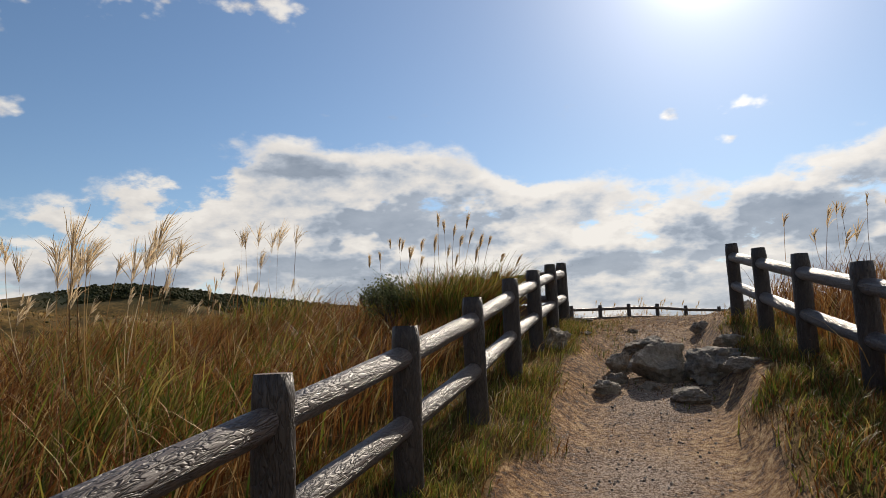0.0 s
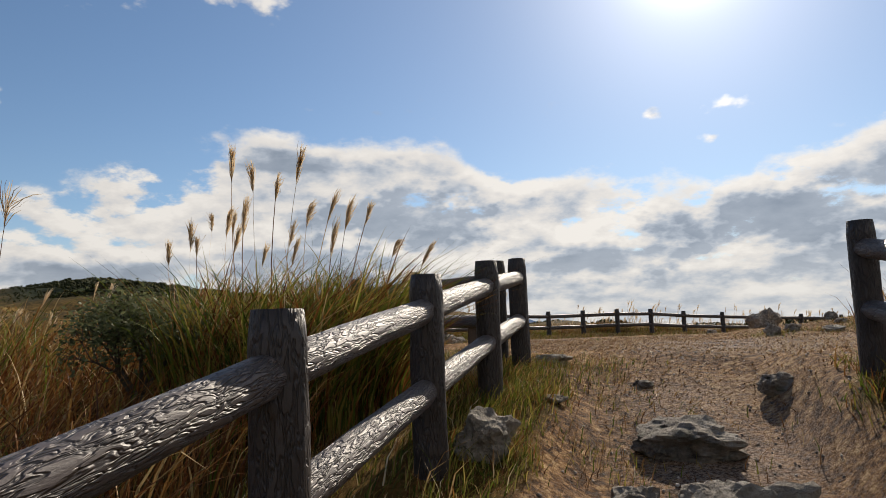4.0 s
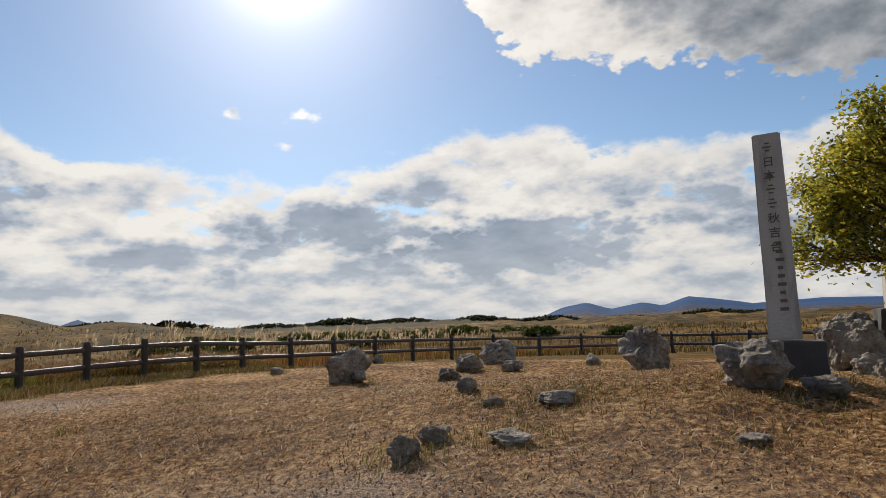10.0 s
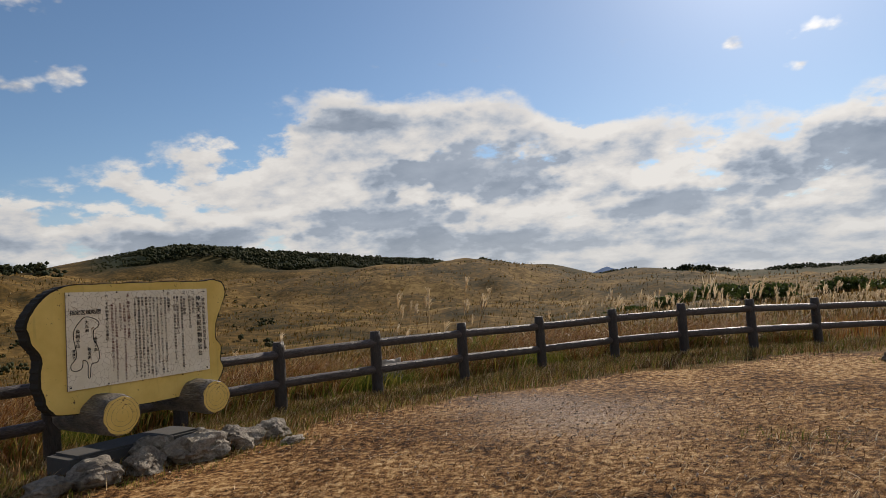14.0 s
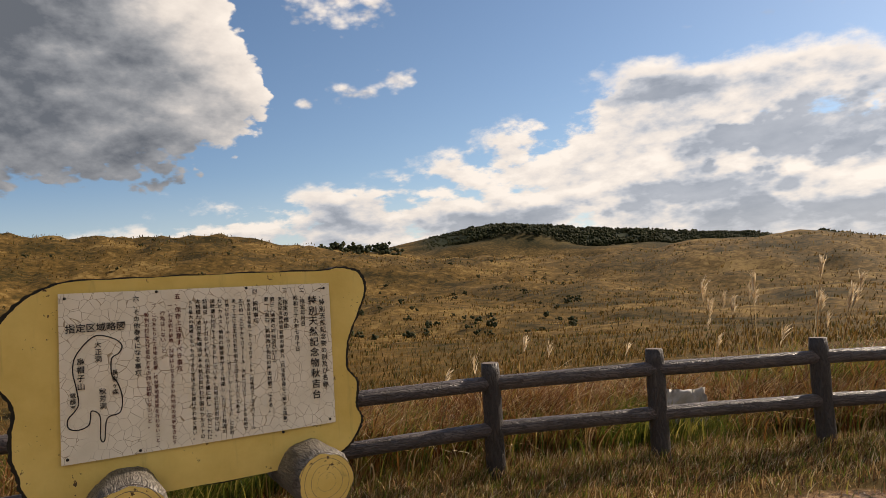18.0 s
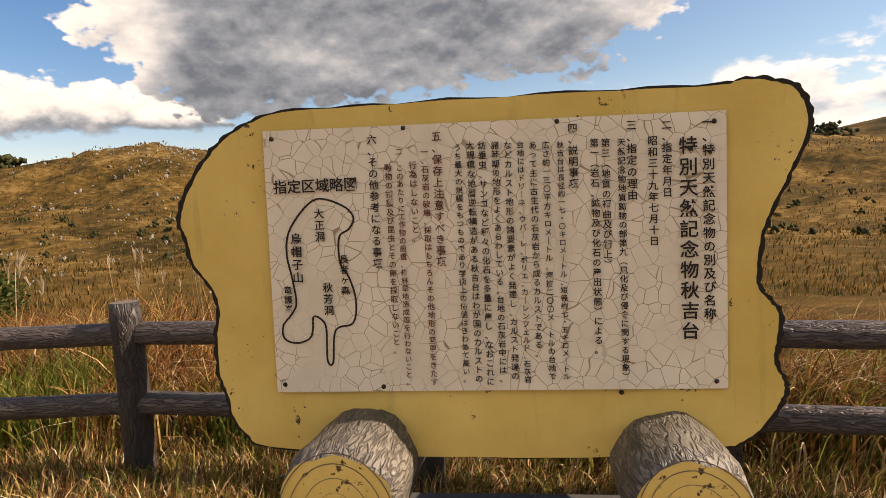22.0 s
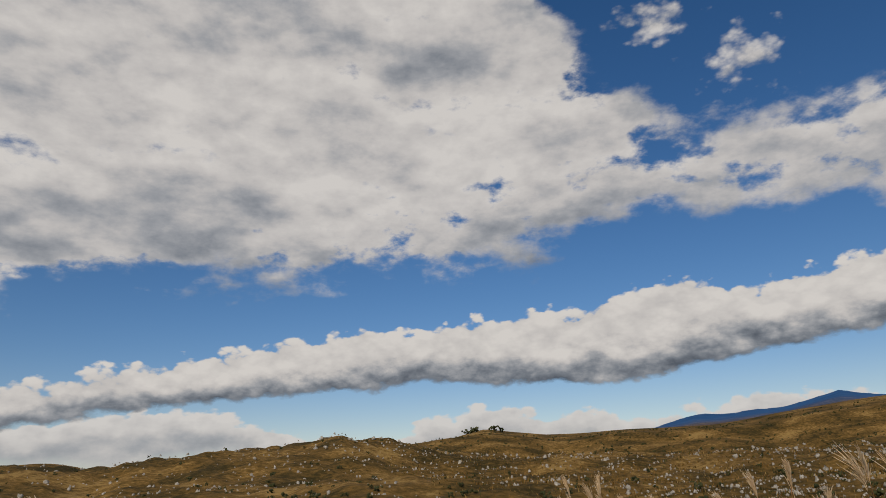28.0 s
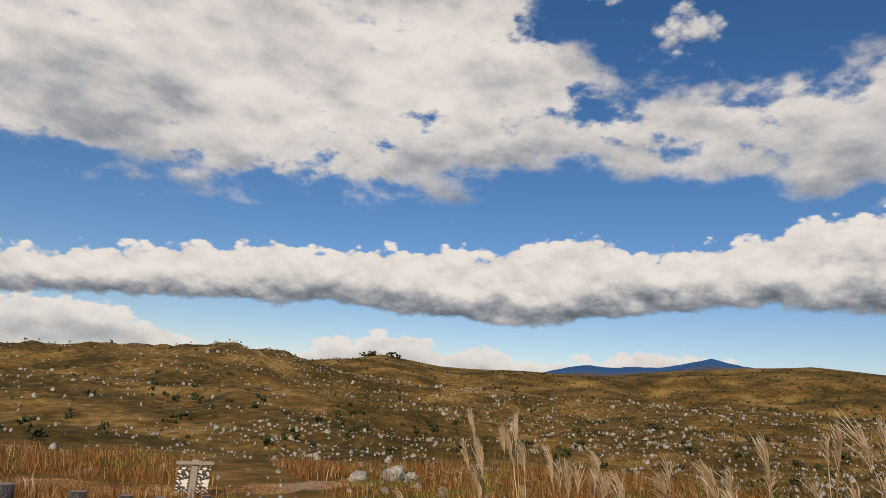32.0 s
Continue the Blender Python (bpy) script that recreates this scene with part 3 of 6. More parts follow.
M_STRAW = material("straw", blade_paint([(0.0, (0.07, 0.032, 0.015)), (0.3, (0.20, 0.095, 0.036)), (0.6, (0.42, 0.23, 0.09)), (0.85, (0.62, 0.42, 0.20)), (1.0, (0.82, 0.68, 0.46))], 0.7, 0.15))
M_CHIP = material("path_chips", blade_paint([(0.0, (0.11, 0.068, 0.046)), (0.4, (0.30, 0.205, 0.15)), (0.8, (0.50, 0.38, 0.29)), (1.0, (0.68, 0.56, 0.45))], 0.8, 0.1))
M_CARVED = material("carved_letters", plain((0.17, 0.16, 0.14), 0.9, 0.3))
M_LEAF = material("leaf", blade_paint([(0.0, (0.03, 0.05, 0.01)), (0.6, (0.065, 0.09, 0.02)), (1.0, (0.12, 0.14, 0.04))], 0.5, 0.3))
M_SAGE = material("sage_leaf", blade_paint([(0.0, (0.07, 0.085, 0.035)), (0.6, (0.13, 0.15, 0.07)), (1.0, (0.20, 0.21, 0.10))], 0.6, 0.4))
M_AUTUMN = material("autumn_leaf", blade_paint([(0.0, (0.11, 0.14, 0.02)), (0.5, (0.34, 0.33, 0.05)), (1.0, (0.58, 0.46, 0.06))], 0.5, 0.6))
M_WOODS = material("woods", blade_paint([(0.0, (0.022, 0.030, 0.012)), (0.6, (0.048, 0.056, 0.022)), (1.0, (0.085, 0.080, 0.034))], 0.8, 0.25))
M_POST = material("post_bark", bark_paint((0.026, 0.021, 0.020), (0.068, 0.055, 0.049)))
M_RAIL = material("rail_bark", bark_paint((0.065, 0.050, 0.046), (0.16, 0.13, 0.118)))
M_CUT = material("cut_end", plain((0.19, 0.145, 0.12), 0.8, 0.3, 25))
M_ROCK = material("limestone", rock_paint)
M_CHALK = material("white_limestone", chalk_paint)
M_GRANITE = material("granite", granite_paint)
M_DARKSTONE = material("dark_stone", plain((0.10, 0.095, 0.09), 0.85, 0.4, 6))
M_YELLOW = material("mustard_paint", yellow_paint)
M_PANEL = material("crazed_panel", panel_paint)
M_INK = material("ink", plain((0.028, 0.02, 0.015), 0.6, 0.2))
M_REDINK = material("red_ink", plain((0.16, 0.045, 0.03), 0.6, 0.3))
M_RIM = material("bark_rim", plain((0.035, 0.03, 0.022), 0.9, 0.4, 30))
M_STUMP = material("log_bark", bark_paint((0.04, 0.033, 0.026), (0.30, 0.265, 0.22)))
M_WOOD = material("weathered_wood", plain((0.20, 0.165, 0.13), 0.85, 0.4, 14))
M_BENCH = material("bench_concrete", plain((0.085, 0.062, 0.045), 0.8, 0.35, 10))
M_WHITE = material("white_sheet", plain((0.44, 0.40, 0.36), 0.6, 0.3))
M_TRUNK = material("trunk", plain((0.10, 0.08, 0.06), 0.9, 0.4, 20))
M_FROND = material("silver_plume", blade_paint([(0.0, (0.52, 0.38, 0.22)), (0.6, (0.70, 0.54, 0.34)), (1.0, (0.82, 0.70, 0.53))], 0.8, 0.58))


# ---- mesh helpers ----
def mesh_from(name, verts, faces, mats, smooth_it=False, mat_index=None):
    me = bpy.data.meshes.new(name)
    me.from_pydata([tuple(v) for v in verts], [], faces)
    for m in mats if isinstance(mats, (list, tuple)) else [mats]:
        me.materials.append(m)
    if mat_index is not None:
        me.polygons.foreach_set("material_index", np.asarray(mat_index, np.int32))
    if smooth_it:
        me.polygons.foreach_set("use_smooth", np.ones(len(me.polygons), bool))
    me.update()
    return me


def array_mesh(name, verts, loops, size, mats):
    """A mesh of faces that all have the same number of corners, straight from arrays."""
    me = bpy.data.meshes.new(name)
    count = len(loops) // size
    me.vertices.add(len(verts))
    me.vertices.foreach_set("co", np.asarray(verts, np.float32).ravel())
    me.loops.add(len(loops))
    me.loops.foreach_set("vertex_index", np.asarray(loops, np.int32))
    me.polygons.add(count)
    me.polygons.foreach_set("loop_start", np.arange(count, dtype=np.int32) * size)
    me.materials.append(mats)
    me.update(calc_edges=True)
    return me


def from_bm(name, bm, mats, smooth_it=False):
    me = bpy.data.meshes.new(name)
    bm.normal_update()
    bm.to_mesh(me)
    bm.free()
    for m in mats if isinstance(mats, (list, tuple)) else [mats]:
        me.materials.append(m)
    if smooth_it:
        me.polygons.foreach_set("use_smooth", np.ones(len(me.polygons), bool))
    return me


def child(name, me, parent, m=None, label=""):
    ob = new(name, me)
    ob.parent = parent
    if m is not None:
        ob.matrix_local = m
    if label:
        tagged(ob, label)
    return ob


def thing(name, x, y, z, label, category, group="", kind=""):
    ob = new(name)
    ob.location = (x, y, z)
    ob.empty_display_size = 0.1
    return tagged(ob, label, category, group, kind)


def gz(x, y):
    return float(ground_z(x, y))


# ---- the ground: one sheet to the horizon ----
def build_ground():
    spokes = 760
    radii = np.concatenate([np.linspace(0.25, 26, 150), np.geomspace(26.4, 4300, 150)])
    ang = np.arange(spokes) / spokes * 2 * np.pi
    x = MID[0] - radii[:, None] * np.sin(ang)
    y = MID[1] + radii[:, None] * np.cos(ang)
    z = ground_z(x, y)
    verts = np.stack([x, y, z], -1).reshape(-1, 3)
    verts = np.concatenate([verts, [[MID[0], MID[1], gz(*MID)]]])
    i, j = np.meshgrid(np.arange(len(radii) - 1), np.arange(spokes), indexing="ij")
    k = (j + 1) % spokes
    quads = np.stack([i * spokes + j, i * spokes + k, (i + 1) * spokes + k, (i + 1) * spokes + j], -1)[..., ::-1].reshape(-1, 4)
    tips = np.stack([np.full(spokes, len(verts) - 1), (np.arange(spokes) + 1) % spokes, np.arange(spokes)], -1)
    me = bpy.data.meshes.new("ground")
    me.from_pydata(verts.tolist(), [], quads.tolist() + tips[:, ::-1].tolist())
    me.materials.append(M_GROUND)
    me.polygons.foreach_set("use_smooth", np.ones(len(me.polygons), bool))
    px, py = verts[:, 0], verts[:, 1]
    r = np.hypot(px - MID[0], py - MID[1])
    a = np.degrees(np.arctan2(-(px - MID[0]), py - MID[1]))
    woods = smooth(r, 430, 520) * (1 - smooth(r, 900, 1100)) * smooth(a, 4, 9) * (1 - smooth(a, 32, 36))
    woods = np.maximum(woods, 0.75 * smooth(r, 430, 520) * (1 - smooth(r, 900, 1100)) * (1 - smooth(a, -3, 1)) * smooth(a, -60, -50))
    # blue: how strongly the painted haze tints the farthest ground
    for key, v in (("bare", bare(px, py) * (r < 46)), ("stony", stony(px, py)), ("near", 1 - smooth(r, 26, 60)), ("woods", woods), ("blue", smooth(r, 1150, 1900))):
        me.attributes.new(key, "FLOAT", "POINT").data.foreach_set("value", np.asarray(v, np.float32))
    ob = new("ground", me)
    tagged(ob, "trodden straw and gravel clearing among dry autumn grassland and hills", "ground", kind="structure")


build_ground()


# ---- grass ----
rng = np.random.default_rng(7)


def blades(name, x, y, height, width, mat, lean=0.35, segments=3, flop=0.5, label="", category="grass", z=None, wind=(0.25, 0.1)):
    """One mesh of tapering, bending blades rooted at x, y."""
    n = len(x)
    if n == 0:
        return None
    base = ground_z(x, y) - 0.02 if z is None else z
    turn = rng.uniform(0, 2 * np.pi, n)
    out = np.stack([np.cos(turn), np.sin(turn)], -1) * (rng.uniform(0.05, 1, n) * lean)[:, None] + np.array(wind) * lean
    side = np.stack([-np.sin(turn), np.cos(turn)], -1)
    face = rng.uniform(0, 2 * np.pi, n)
    side = np.stack([np.cos(face), np.sin(face)], -1) * 0.7 + side * 0.5
    rows = []
    bend = rng.uniform(0.3, 1.0, n) * flop
    for s in range(segments + 1):
        f = s / segments
        px = x + out[:, 0] * height * f ** 1.7
        py = y + out[:, 1] * height * f ** 1.7
        pz = base + height * (f - bend * 0.45 * f ** 3)
        w = width * (1 - f) ** 0.6 if s < segments else width * 0
        if s < segments:
            rows.append(np.stack([px - side[:, 0] * w / 2, py - side[:, 1] * w / 2, pz], -1))
            rows.append(np.stack([px + side[:, 0] * w / 2, py + side[:, 1] * w / 2, pz], -1))
        else:
            rows.append(np.stack([px, py, pz], -1))
    per = len(rows)
    verts = np.stack(rows, 1).reshape(-1, 3)
    tri = []
    for s in range(segments - 1):
        a, b, c, d = 2 * s, 2 * s + 1, 2 * s + 2, 2 * s + 3
        tri += [a, b, d, a, d, c]
    s = segments - 1
    tri += [2 * s, 2 * s + 1, 2 * s + 2]
    loops = (np.arange(n)[:, None] * per + np.array(tri)).ravel()
    ob = new(name, array_mesh(name, verts, loops, 3, mat))
    if label:
        tagged(ob, label, category, kind="stuff")
    return ob


def scatter(n, x0, x1, y0, y1):
    return rng.uniform(x0, x1, n), rng.uniform(y0, y1, n)


def clumped(x, y, scale=1.0):
    return 0.5 + 0.5 * np.sin(x * 1.7 * scale + 2.1 * np.sin(y * 1.3 * scale)) * np.sin(y * 1.9 * scale + 1.7 * np.sin(x * 0.9 * scale))


def build_grass():
    # tall field west of the path fence
    x, y = scatter(90000, -15, 2.4, -1, 17)
    off = fence_x(y) - x
    keep = (off > 0.75) & (rng.random(len(x)) < np.clip(1.3 - off / 14, 0.25, 1)) & ~((y > 12.2) & (off < 1.6))
    keep &= np.hypot(x + 0.4, y - 16.5) > 1.6
    x, y = x[keep], y[keep]
    h = rng.uniform(0.55, 1.05, len(x)) * (0.8 + 0.35 * clumped(x, y, 0.5)) * (1 - 0.45 * smooth(y, 11.5, 14))
    green = (clumped(x + 5, y, 0.7) > 0.86) | (rng.random(len(x)) < 0.09)
    blades("tall_grass_field", x[~green], y[~green], h[~green], 0.013, M_GOLD, 0.95, 5, 1.2, "tall orange and brown autumn grass beside the log fence")
    blades("green_tall_grass", x[green], y[green], h[green] * 0.9, 0.014, M_GREEN, 0.7, 5, 1.0, "tall green and yellowing grass among the dry field")
    # belt of tall grass behind the clearing's fence
    x, y = scatter(150000, -16, 36, 9, 46)
    off = fence_x(np.minimum(y, 28)) - x
    line = np.interp(x, [-2, 1.6, 5.2, 9, 12, 17, 24], [20.5, 24.3, 27.1, 28.3, 29.4, 31.3, 33.5])
    beyond = np.where(x > -0.8, y - line, fence_x(y) - x)
    keep = (beyond > 0.55) & (beyond < 9) & (y > 16.5) & (rng.random(len(x)) < np.clip(1.15 - beyond / 9, 0.12, 1))
    keep &= np.hypot(x + 0.4, y - 16.5) > 1.9
    x, y, beyond = x[keep], y[keep], beyond[keep]
    h = rng.uniform(0.45, 0.95, len(x)) * (0.7 + 0.4 * clumped(x, y, 0.6))
    green = (clumped(x, y + 3, 0.8) > 0.82) | (beyond < 1.2) & (rng.random(len(x)) < 0.35)
    blades("fence_grass", x[~green], y[~green], h[~green], 0.013, M_GOLD, 0.65, 4, 0.9, "dry golden grass growing behind the log fence")
    blades("green_fence_grass", x[green], y[green], h[green] * 0.75, 0.014, M_GREEN, 0.7, 4, 0.9, "green grass and weeds along the log fence")
    # the dense front of that belt
    n = 130000
    t = rng.uniform(0, 1, n)
    line_x = [-0.9, -1.54, -2.05, -1.43, -0.8, 0.05, 0.8, 1.6, 2.72, 3.92, 5.18, 6.5, 7.75, 9.05, 11.2]
    line_y = [14.75, 15.8, 17.35, 19.2, 20.8, 22.0, 23.15, 24.3, 25.2, 26.15, 27.05, 27.7, 27.9, 28.2, 29.1]
    k = np.linspace(0, 1, len(line_x))
    x, y = np.interp(t, k, line_x), np.interp(t, k, line_y)
    away = 0.55 + rng.exponential(1.7, n)
    turn = np.interp(t, [0, 0.25, 0.5, 0.75, 1], [1.75, 1.45, 0.95, 0.45, 0.35])
    x, y = x - np.sin(turn) * away + rng.normal(0, 0.15, n), y + np.cos(turn) * away + rng.normal(0, 0.15, n)
    keep = (away < 7.5) & (np.hypot(x + 0.4, y - 16.5) > 1.7)
    x, y, away = x[keep], y[keep], away[keep]
    h = rng.uniform(0.45, 1.0, len(x)) * (0.72 + 0.4 * clumped(x, y, 0.7)) * np.clip(0.55 + away * 0.3, 0, 1)
    green = (clumped(x, y + 3, 0.8) > 0.80) | (rng.random(len(x)) < 0.10) | ((away < 1.0) & (rng.random(len(x)) < 0.35))
    pale = ~green & (rng.random(len(x)) < 0.32)
    blades("pale_belt_grass", x[pale], y[pale], h[pale] * 1.05, 0.014, M_STRAW, 1.15, 5, 1.5, "bent pale straw grass standing behind the rails")
    rest = ~green & ~pale
    blades("belt_grass", x[rest], y[rest], h[rest], 0.013, M_GOLD, 0.85, 4, 1.1, "dense orange-brown grass standing behind the rails")
    blades("green_belt_grass", x[green], y[green], h[green] * 0.85, 0.013, M_GREEN, 0.65, 4, 0.9, "green and yellow grass standing behind the rails")
    # low verge on both sides of the fences and round the clearing
    x, y = scatter(260000, -3.5, 14, -2, 30)
    b = bare(x, y)
    line = np.interp(x, [-2, 1.6, 5.2, 9, 12, 17, 24], [20.5, 24.3, 27.1, 28.3, 29.4, 31.3, 33.5])
    inside = (x > fence_x(y) - 0.9) & (y < line + 0.6) & (x < fence_x(np.minimum(y, 12)) + 9)
    keep = inside & (rng.random(len(x)) > b * 1.35) & (rng.random(len(x)) < np.clip(1.25 - np.hypot(x - 3, y - 14) / 22, 0.2, 1))
    x, y = x[keep], y[keep]
    h = rng.uniform(0.06, 0.22, len(x)) * (0.6 + 0.9 * clumped(x, y, 1.4))
    dry = rng.random(len(x)) < np.where(y > 13, 0.74, 0.45)
    blades("verge_grass", x[~dry], y[~dry], h[~dry], 0.009, M_GREEN, 0.8, 2, 0.8, "short green and yellow grass on the verge")
    blades("dry_verge_grass", x[dry], y[dry], h[dry], 0.009, M_STRAW, 1.0, 2, 1.0, "short dead grass on the verge")
    # thick verge along the path fence, green at the posts and browner towards the tread
    n = 170000
    y = -2 + 17 * rng.random(n) ** 0.9
    x = fence_x(y) + rng.uniform(-0.85, 1.5, n)
    keep = (rng.random(n) > bare(x, y) * 1.2) & (rng.random(n) < 0.06 + 1.0 * clumped(x, y, 2.2) ** 1.6) & ~((y > 11.6) & (x < 2.3))
    x, y = x[keep], y[keep]
    off = np.abs(x - fence_x(y) - 0.2)
    h = rng.uniform(0.04, 0.17, len(x)) * (0.35 + 1.0 * clumped(x, y, 2.2))
    dry = rng.random(len(x)) < 0.30 + 0.45 * np.clip(off, 0, 1)
    blades("thick_verge", x[~dry], y[~dry], h[~dry], 0.008, M_GREEN, 0.75, 3, 0.9, "thick green and yellow grass at the foot of the path fence")
    blades("thick_dry_verge", x[dry], y[dry], h[dry], 0.008, M_GOLD, 0.95, 3, 1.0, "dry orange grass at the foot of the path fence")
    # rough verge on the bank side of the path
    n = 120000
    y = -2 + 14 * rng.random(n)
    x = fence_x(np.minimum(y, 10.9)) + rng.uniform(1.9, 3.6, n)
    keep = (rng.random(n) > bare(x, y) * 1.3) & (rng.random(n) < 0.10 + 0.95 * clumped(x, y, 1.9) ** 1.4)
    x, y = x[keep], y[keep]
    h = rng.uniform(0.05, 0.24, len(x)) * (0.4 + 0.9 * clumped(x, y, 1.9))
    dry = rng.random(len(x)) < 0.5
    blades("bank_verge", x[~dry], y[~dry], h[~dry], 0.010, M_GREEN, 0.8, 3, 0.9, "green and yellow grass along the foot of the bank")
    blades("dry_bank_verge", x[dry], y[dry], h[dry], 0.010, M_GOLD, 1.0, 3, 1.0, "dry brown grass along the foot of the bank")
    # chips and dead leaves trodden into the path
    x, y = scatter(260000, -1.5, 6, -1, 13.5)
    keep = rng.random(len(x)) < bare(x, y) * np.clip(1.2 - np.maximum(4 - y, 0) * 0.25, 0.1, 1)
    x, y = x[keep], y[keep]
    blades("path_litter", x, y, rng.uniform(0.008, 0.026, len(x)), 0.015, M_CHIP, 2.6, 2, 0.7, "dead leaves and chips trodden into the path", "litter")
    # green strip under the clearing's fence
    n = 90000
    t = rng.uniform(0, 1, n)
    x = np.interp(t, np.linspace(0, 1, 12), [-1.5, -0.8, 0.05, 0.8, 1.6, 2.72, 3.92, 5.18, 6.5, 7.75, 9.05, 11.5])
    y = np.interp(t, np.linspace(0, 1, 12), [19.0, 20.8, 22.0, 23.15, 24.3, 25.2, 26.15, 27.05, 27.7, 27.9, 28.2, 29.2])
    x, y = x + rng.normal(0, 0.42, n) + 0.15, y + rng.normal(0, 0.42, n) - 0.15
    h = rng.uniform(0.06, 0.24, n) * (0.45 + 0.8 * clumped(x, y, 1.1))
    dry = rng.random(n) < 0.68
    blades("fence_foot_grass", x[~dry], y[~dry], h[~dry], 0.010, M_GREEN, 0.7, 3, 0.8, "green grass under the rails round the clearing")
    blades("dry_fence_foot_grass", x[dry], y[dry], h[dry], 0.009, M_STRAW, 0.8, 3, 0.9, "dead grass under the rails round the clearing")
    # the slope below, south of the path's start
    x, y = scatter(90000, -26, 16, -26, 1)
    side = x - fence_x(np.maximum(y, -4)) + np.minimum(y + 4, 0) * 0.15
    keep = ((side < -0.6) | (side > 3.2)) & (rng.random(len(x)) < 0.25 + 0.75 * clumped(x, y, 0.35)) & (bare(x, y) < 0.3)
    x, y = x[keep], y[keep]
    h = rng.uniform(0.5, 1.05, len(x)) * (0.6 + 0.5 * clumped(x + 3, y, 0.5))
    green = clumped(x, y + 9, 0.4) > 0.75
    blades("slope_grass", x[~green], y[~green], h[~green], 0.024, M_GOLD, 0.6, 3, 0.9, "tall golden grass on the slope below the clearing")
    blades("green_slope_grass", x[green], y[green], h[green] * 0.8, 0.024, M_GREEN, 0.6, 3, 0.9, "green and yellow grass on the slope below the clearing")
    # rough grass on the bank east of the path
    x, y = scatter(42000, 3.2, 14, -3, 10.8)
    keep = (x - fence_x(y) > 3.0) & (rng.random(len(x)) < 0.4 + 0.7 * clumped(x, y, 0.6))
    x, y = x[keep], y[keep]
    blades("bank_grass", x, y, rng.uniform(0.4, 0.9, len(x)), 0.013, M_GOLD, 0.7, 4, 0.9, "tall golden grass on the bank beside the path")
    # straw litter on the clearing
    x, y = scatter(480000, -1.5, 17, 0, 31)
    keep = (rng.random(len(x)) < bare(x, y) * (1 - 0.6 * stony(x, y))) & (rng.random(len(x)) < np.clip(1.15 - np.hypot(x - 4.5, y - 16) / 13, 0.10, 1))
    x, y = x[keep], y[keep]
    blades("straw_litter", x, y, rng.uniform(0.012, 0.045, len(x)), 0.007, M_STRAW, 3.4, 2, 0.6, "trampled straw lying over the clearing", "straw")
    x, y = scatter(300000, 2.4, 12, 9.5, 24)
    keep = rng.random(len(x)) < bare(x, y) * (1 - 0.75 * stony(x, y)) * np.clip(1.2 - np.hypot(x - 5, y - 15) / 9, 0.1, 1)
    x, y = x[keep], y[keep]
    blades("loose_straw", x, y, rng.uniform(0.015, 0.075, len(x)), 0.012, M_STRAW, 2.6, 2, 0.8, "loose pale straw strewn over the clearing", "straw")
    # open grassland further off, in tufts that widen with the distance
    n = 170000
    r = 24 * np.exp(rng.uniform(0, 1, n) * np.log(260 / 24))
    a = np.radians(rng.uniform(-75, 205, n))
    x, y = MID[0] - r * np.sin(a), MID[1] + r * np.cos(a)
    h = (0.32 + 0.003 * r) * rng.uniform(0.5, 1.1, n)
    w = 0.02 + 0.0014 * r
    keep = (rng.random(n) < 0.35 + 0.65 * clumped(x, y, 0.06)) & (fence_x(np.clip(y, -4, 28)) - x + (y > 28) * 99 > 8)
    x, y, h, w = x[keep], y[keep], h[keep], w[keep]
    green = rng.random(len(x)) < 0.18
    blades("far_grass", x[~green], y[~green], h[~green], w[~green], M_FAR, 0.6, 2, 0.6, "dry grass tufts over the rolling grassland")
    blades("far_green_grass", x[green], y[green], h[green], w[green], M_FAR_GREEN, 0.6, 2, 0.6, "green tufts over the rolling grassland")


build_grass()


# ---- log fences of moulded concrete ----
def log_mesh(name, length, radius, mat, seed, cap=True, taper=0.96, sides=20, rings=14):
    """A log along +z with an uneven, barky skin and slightly worn ends."""
    rnd = random.Random(seed)
    verts, faces, index = [], [], []
    ph = [rnd.uniform(0, 6.28) for _ in range(6)]
    for k in range(rings + 1):
        f = k / rings
        shrink = 1 - 0.10 * (max(0, (f - 0.985) / 0.015) + max(0, (0.015 - f) / 0.015))
        for s in range(sides):
            a = 2 * math.pi * s / sides
            r = radius * (1 + (taper - 1) * f) * shrink
            r *= 1 + 0.030 * math.sin(3 * a + ph[0] + 5 * f) + 0.022 * math.sin(7 * a + ph[1] - 9 * f) + 0.016 * math.sin(11 * a + 23 * f + ph[2])
            verts.append((r * math.cos(a), r * math.sin(a), length * f))
    for k in range(rings):
        for s in range(sides):
            t = (s + 1) % sides
            faces.append((k * sides + s, k * sides + t, (k + 1) * sides + t, (k + 1) * sides + s))
            index.append(0)
    faces.append(tuple(range(rings * sides, (rings + 1) * sides)))
    index.append(1 if cap else 0)
    faces.append(tuple(reversed(range(sides))))
    index.append(1 if cap else 0)
    me = mesh_from(name, verts, faces, [mat, M_CUT], False, index)
    me.polygons.foreach_set("use_smooth", np.array([i == 0 and len(p.vertices) == 4 for i, p in zip(index, me.polygons)], bool))
    return me


POSTS = [log_mesh("post", 1.25, 0.082, M_POST, s) for s in range(4)]


def toward(a, b):
    """A pose at a whose z axis runs to b."""
    d = Vector(b) - Vector(a)
    return Matrix.Translation(a) @ d.to_track_quat("Z", "Y").to_matrix().to_4x4()


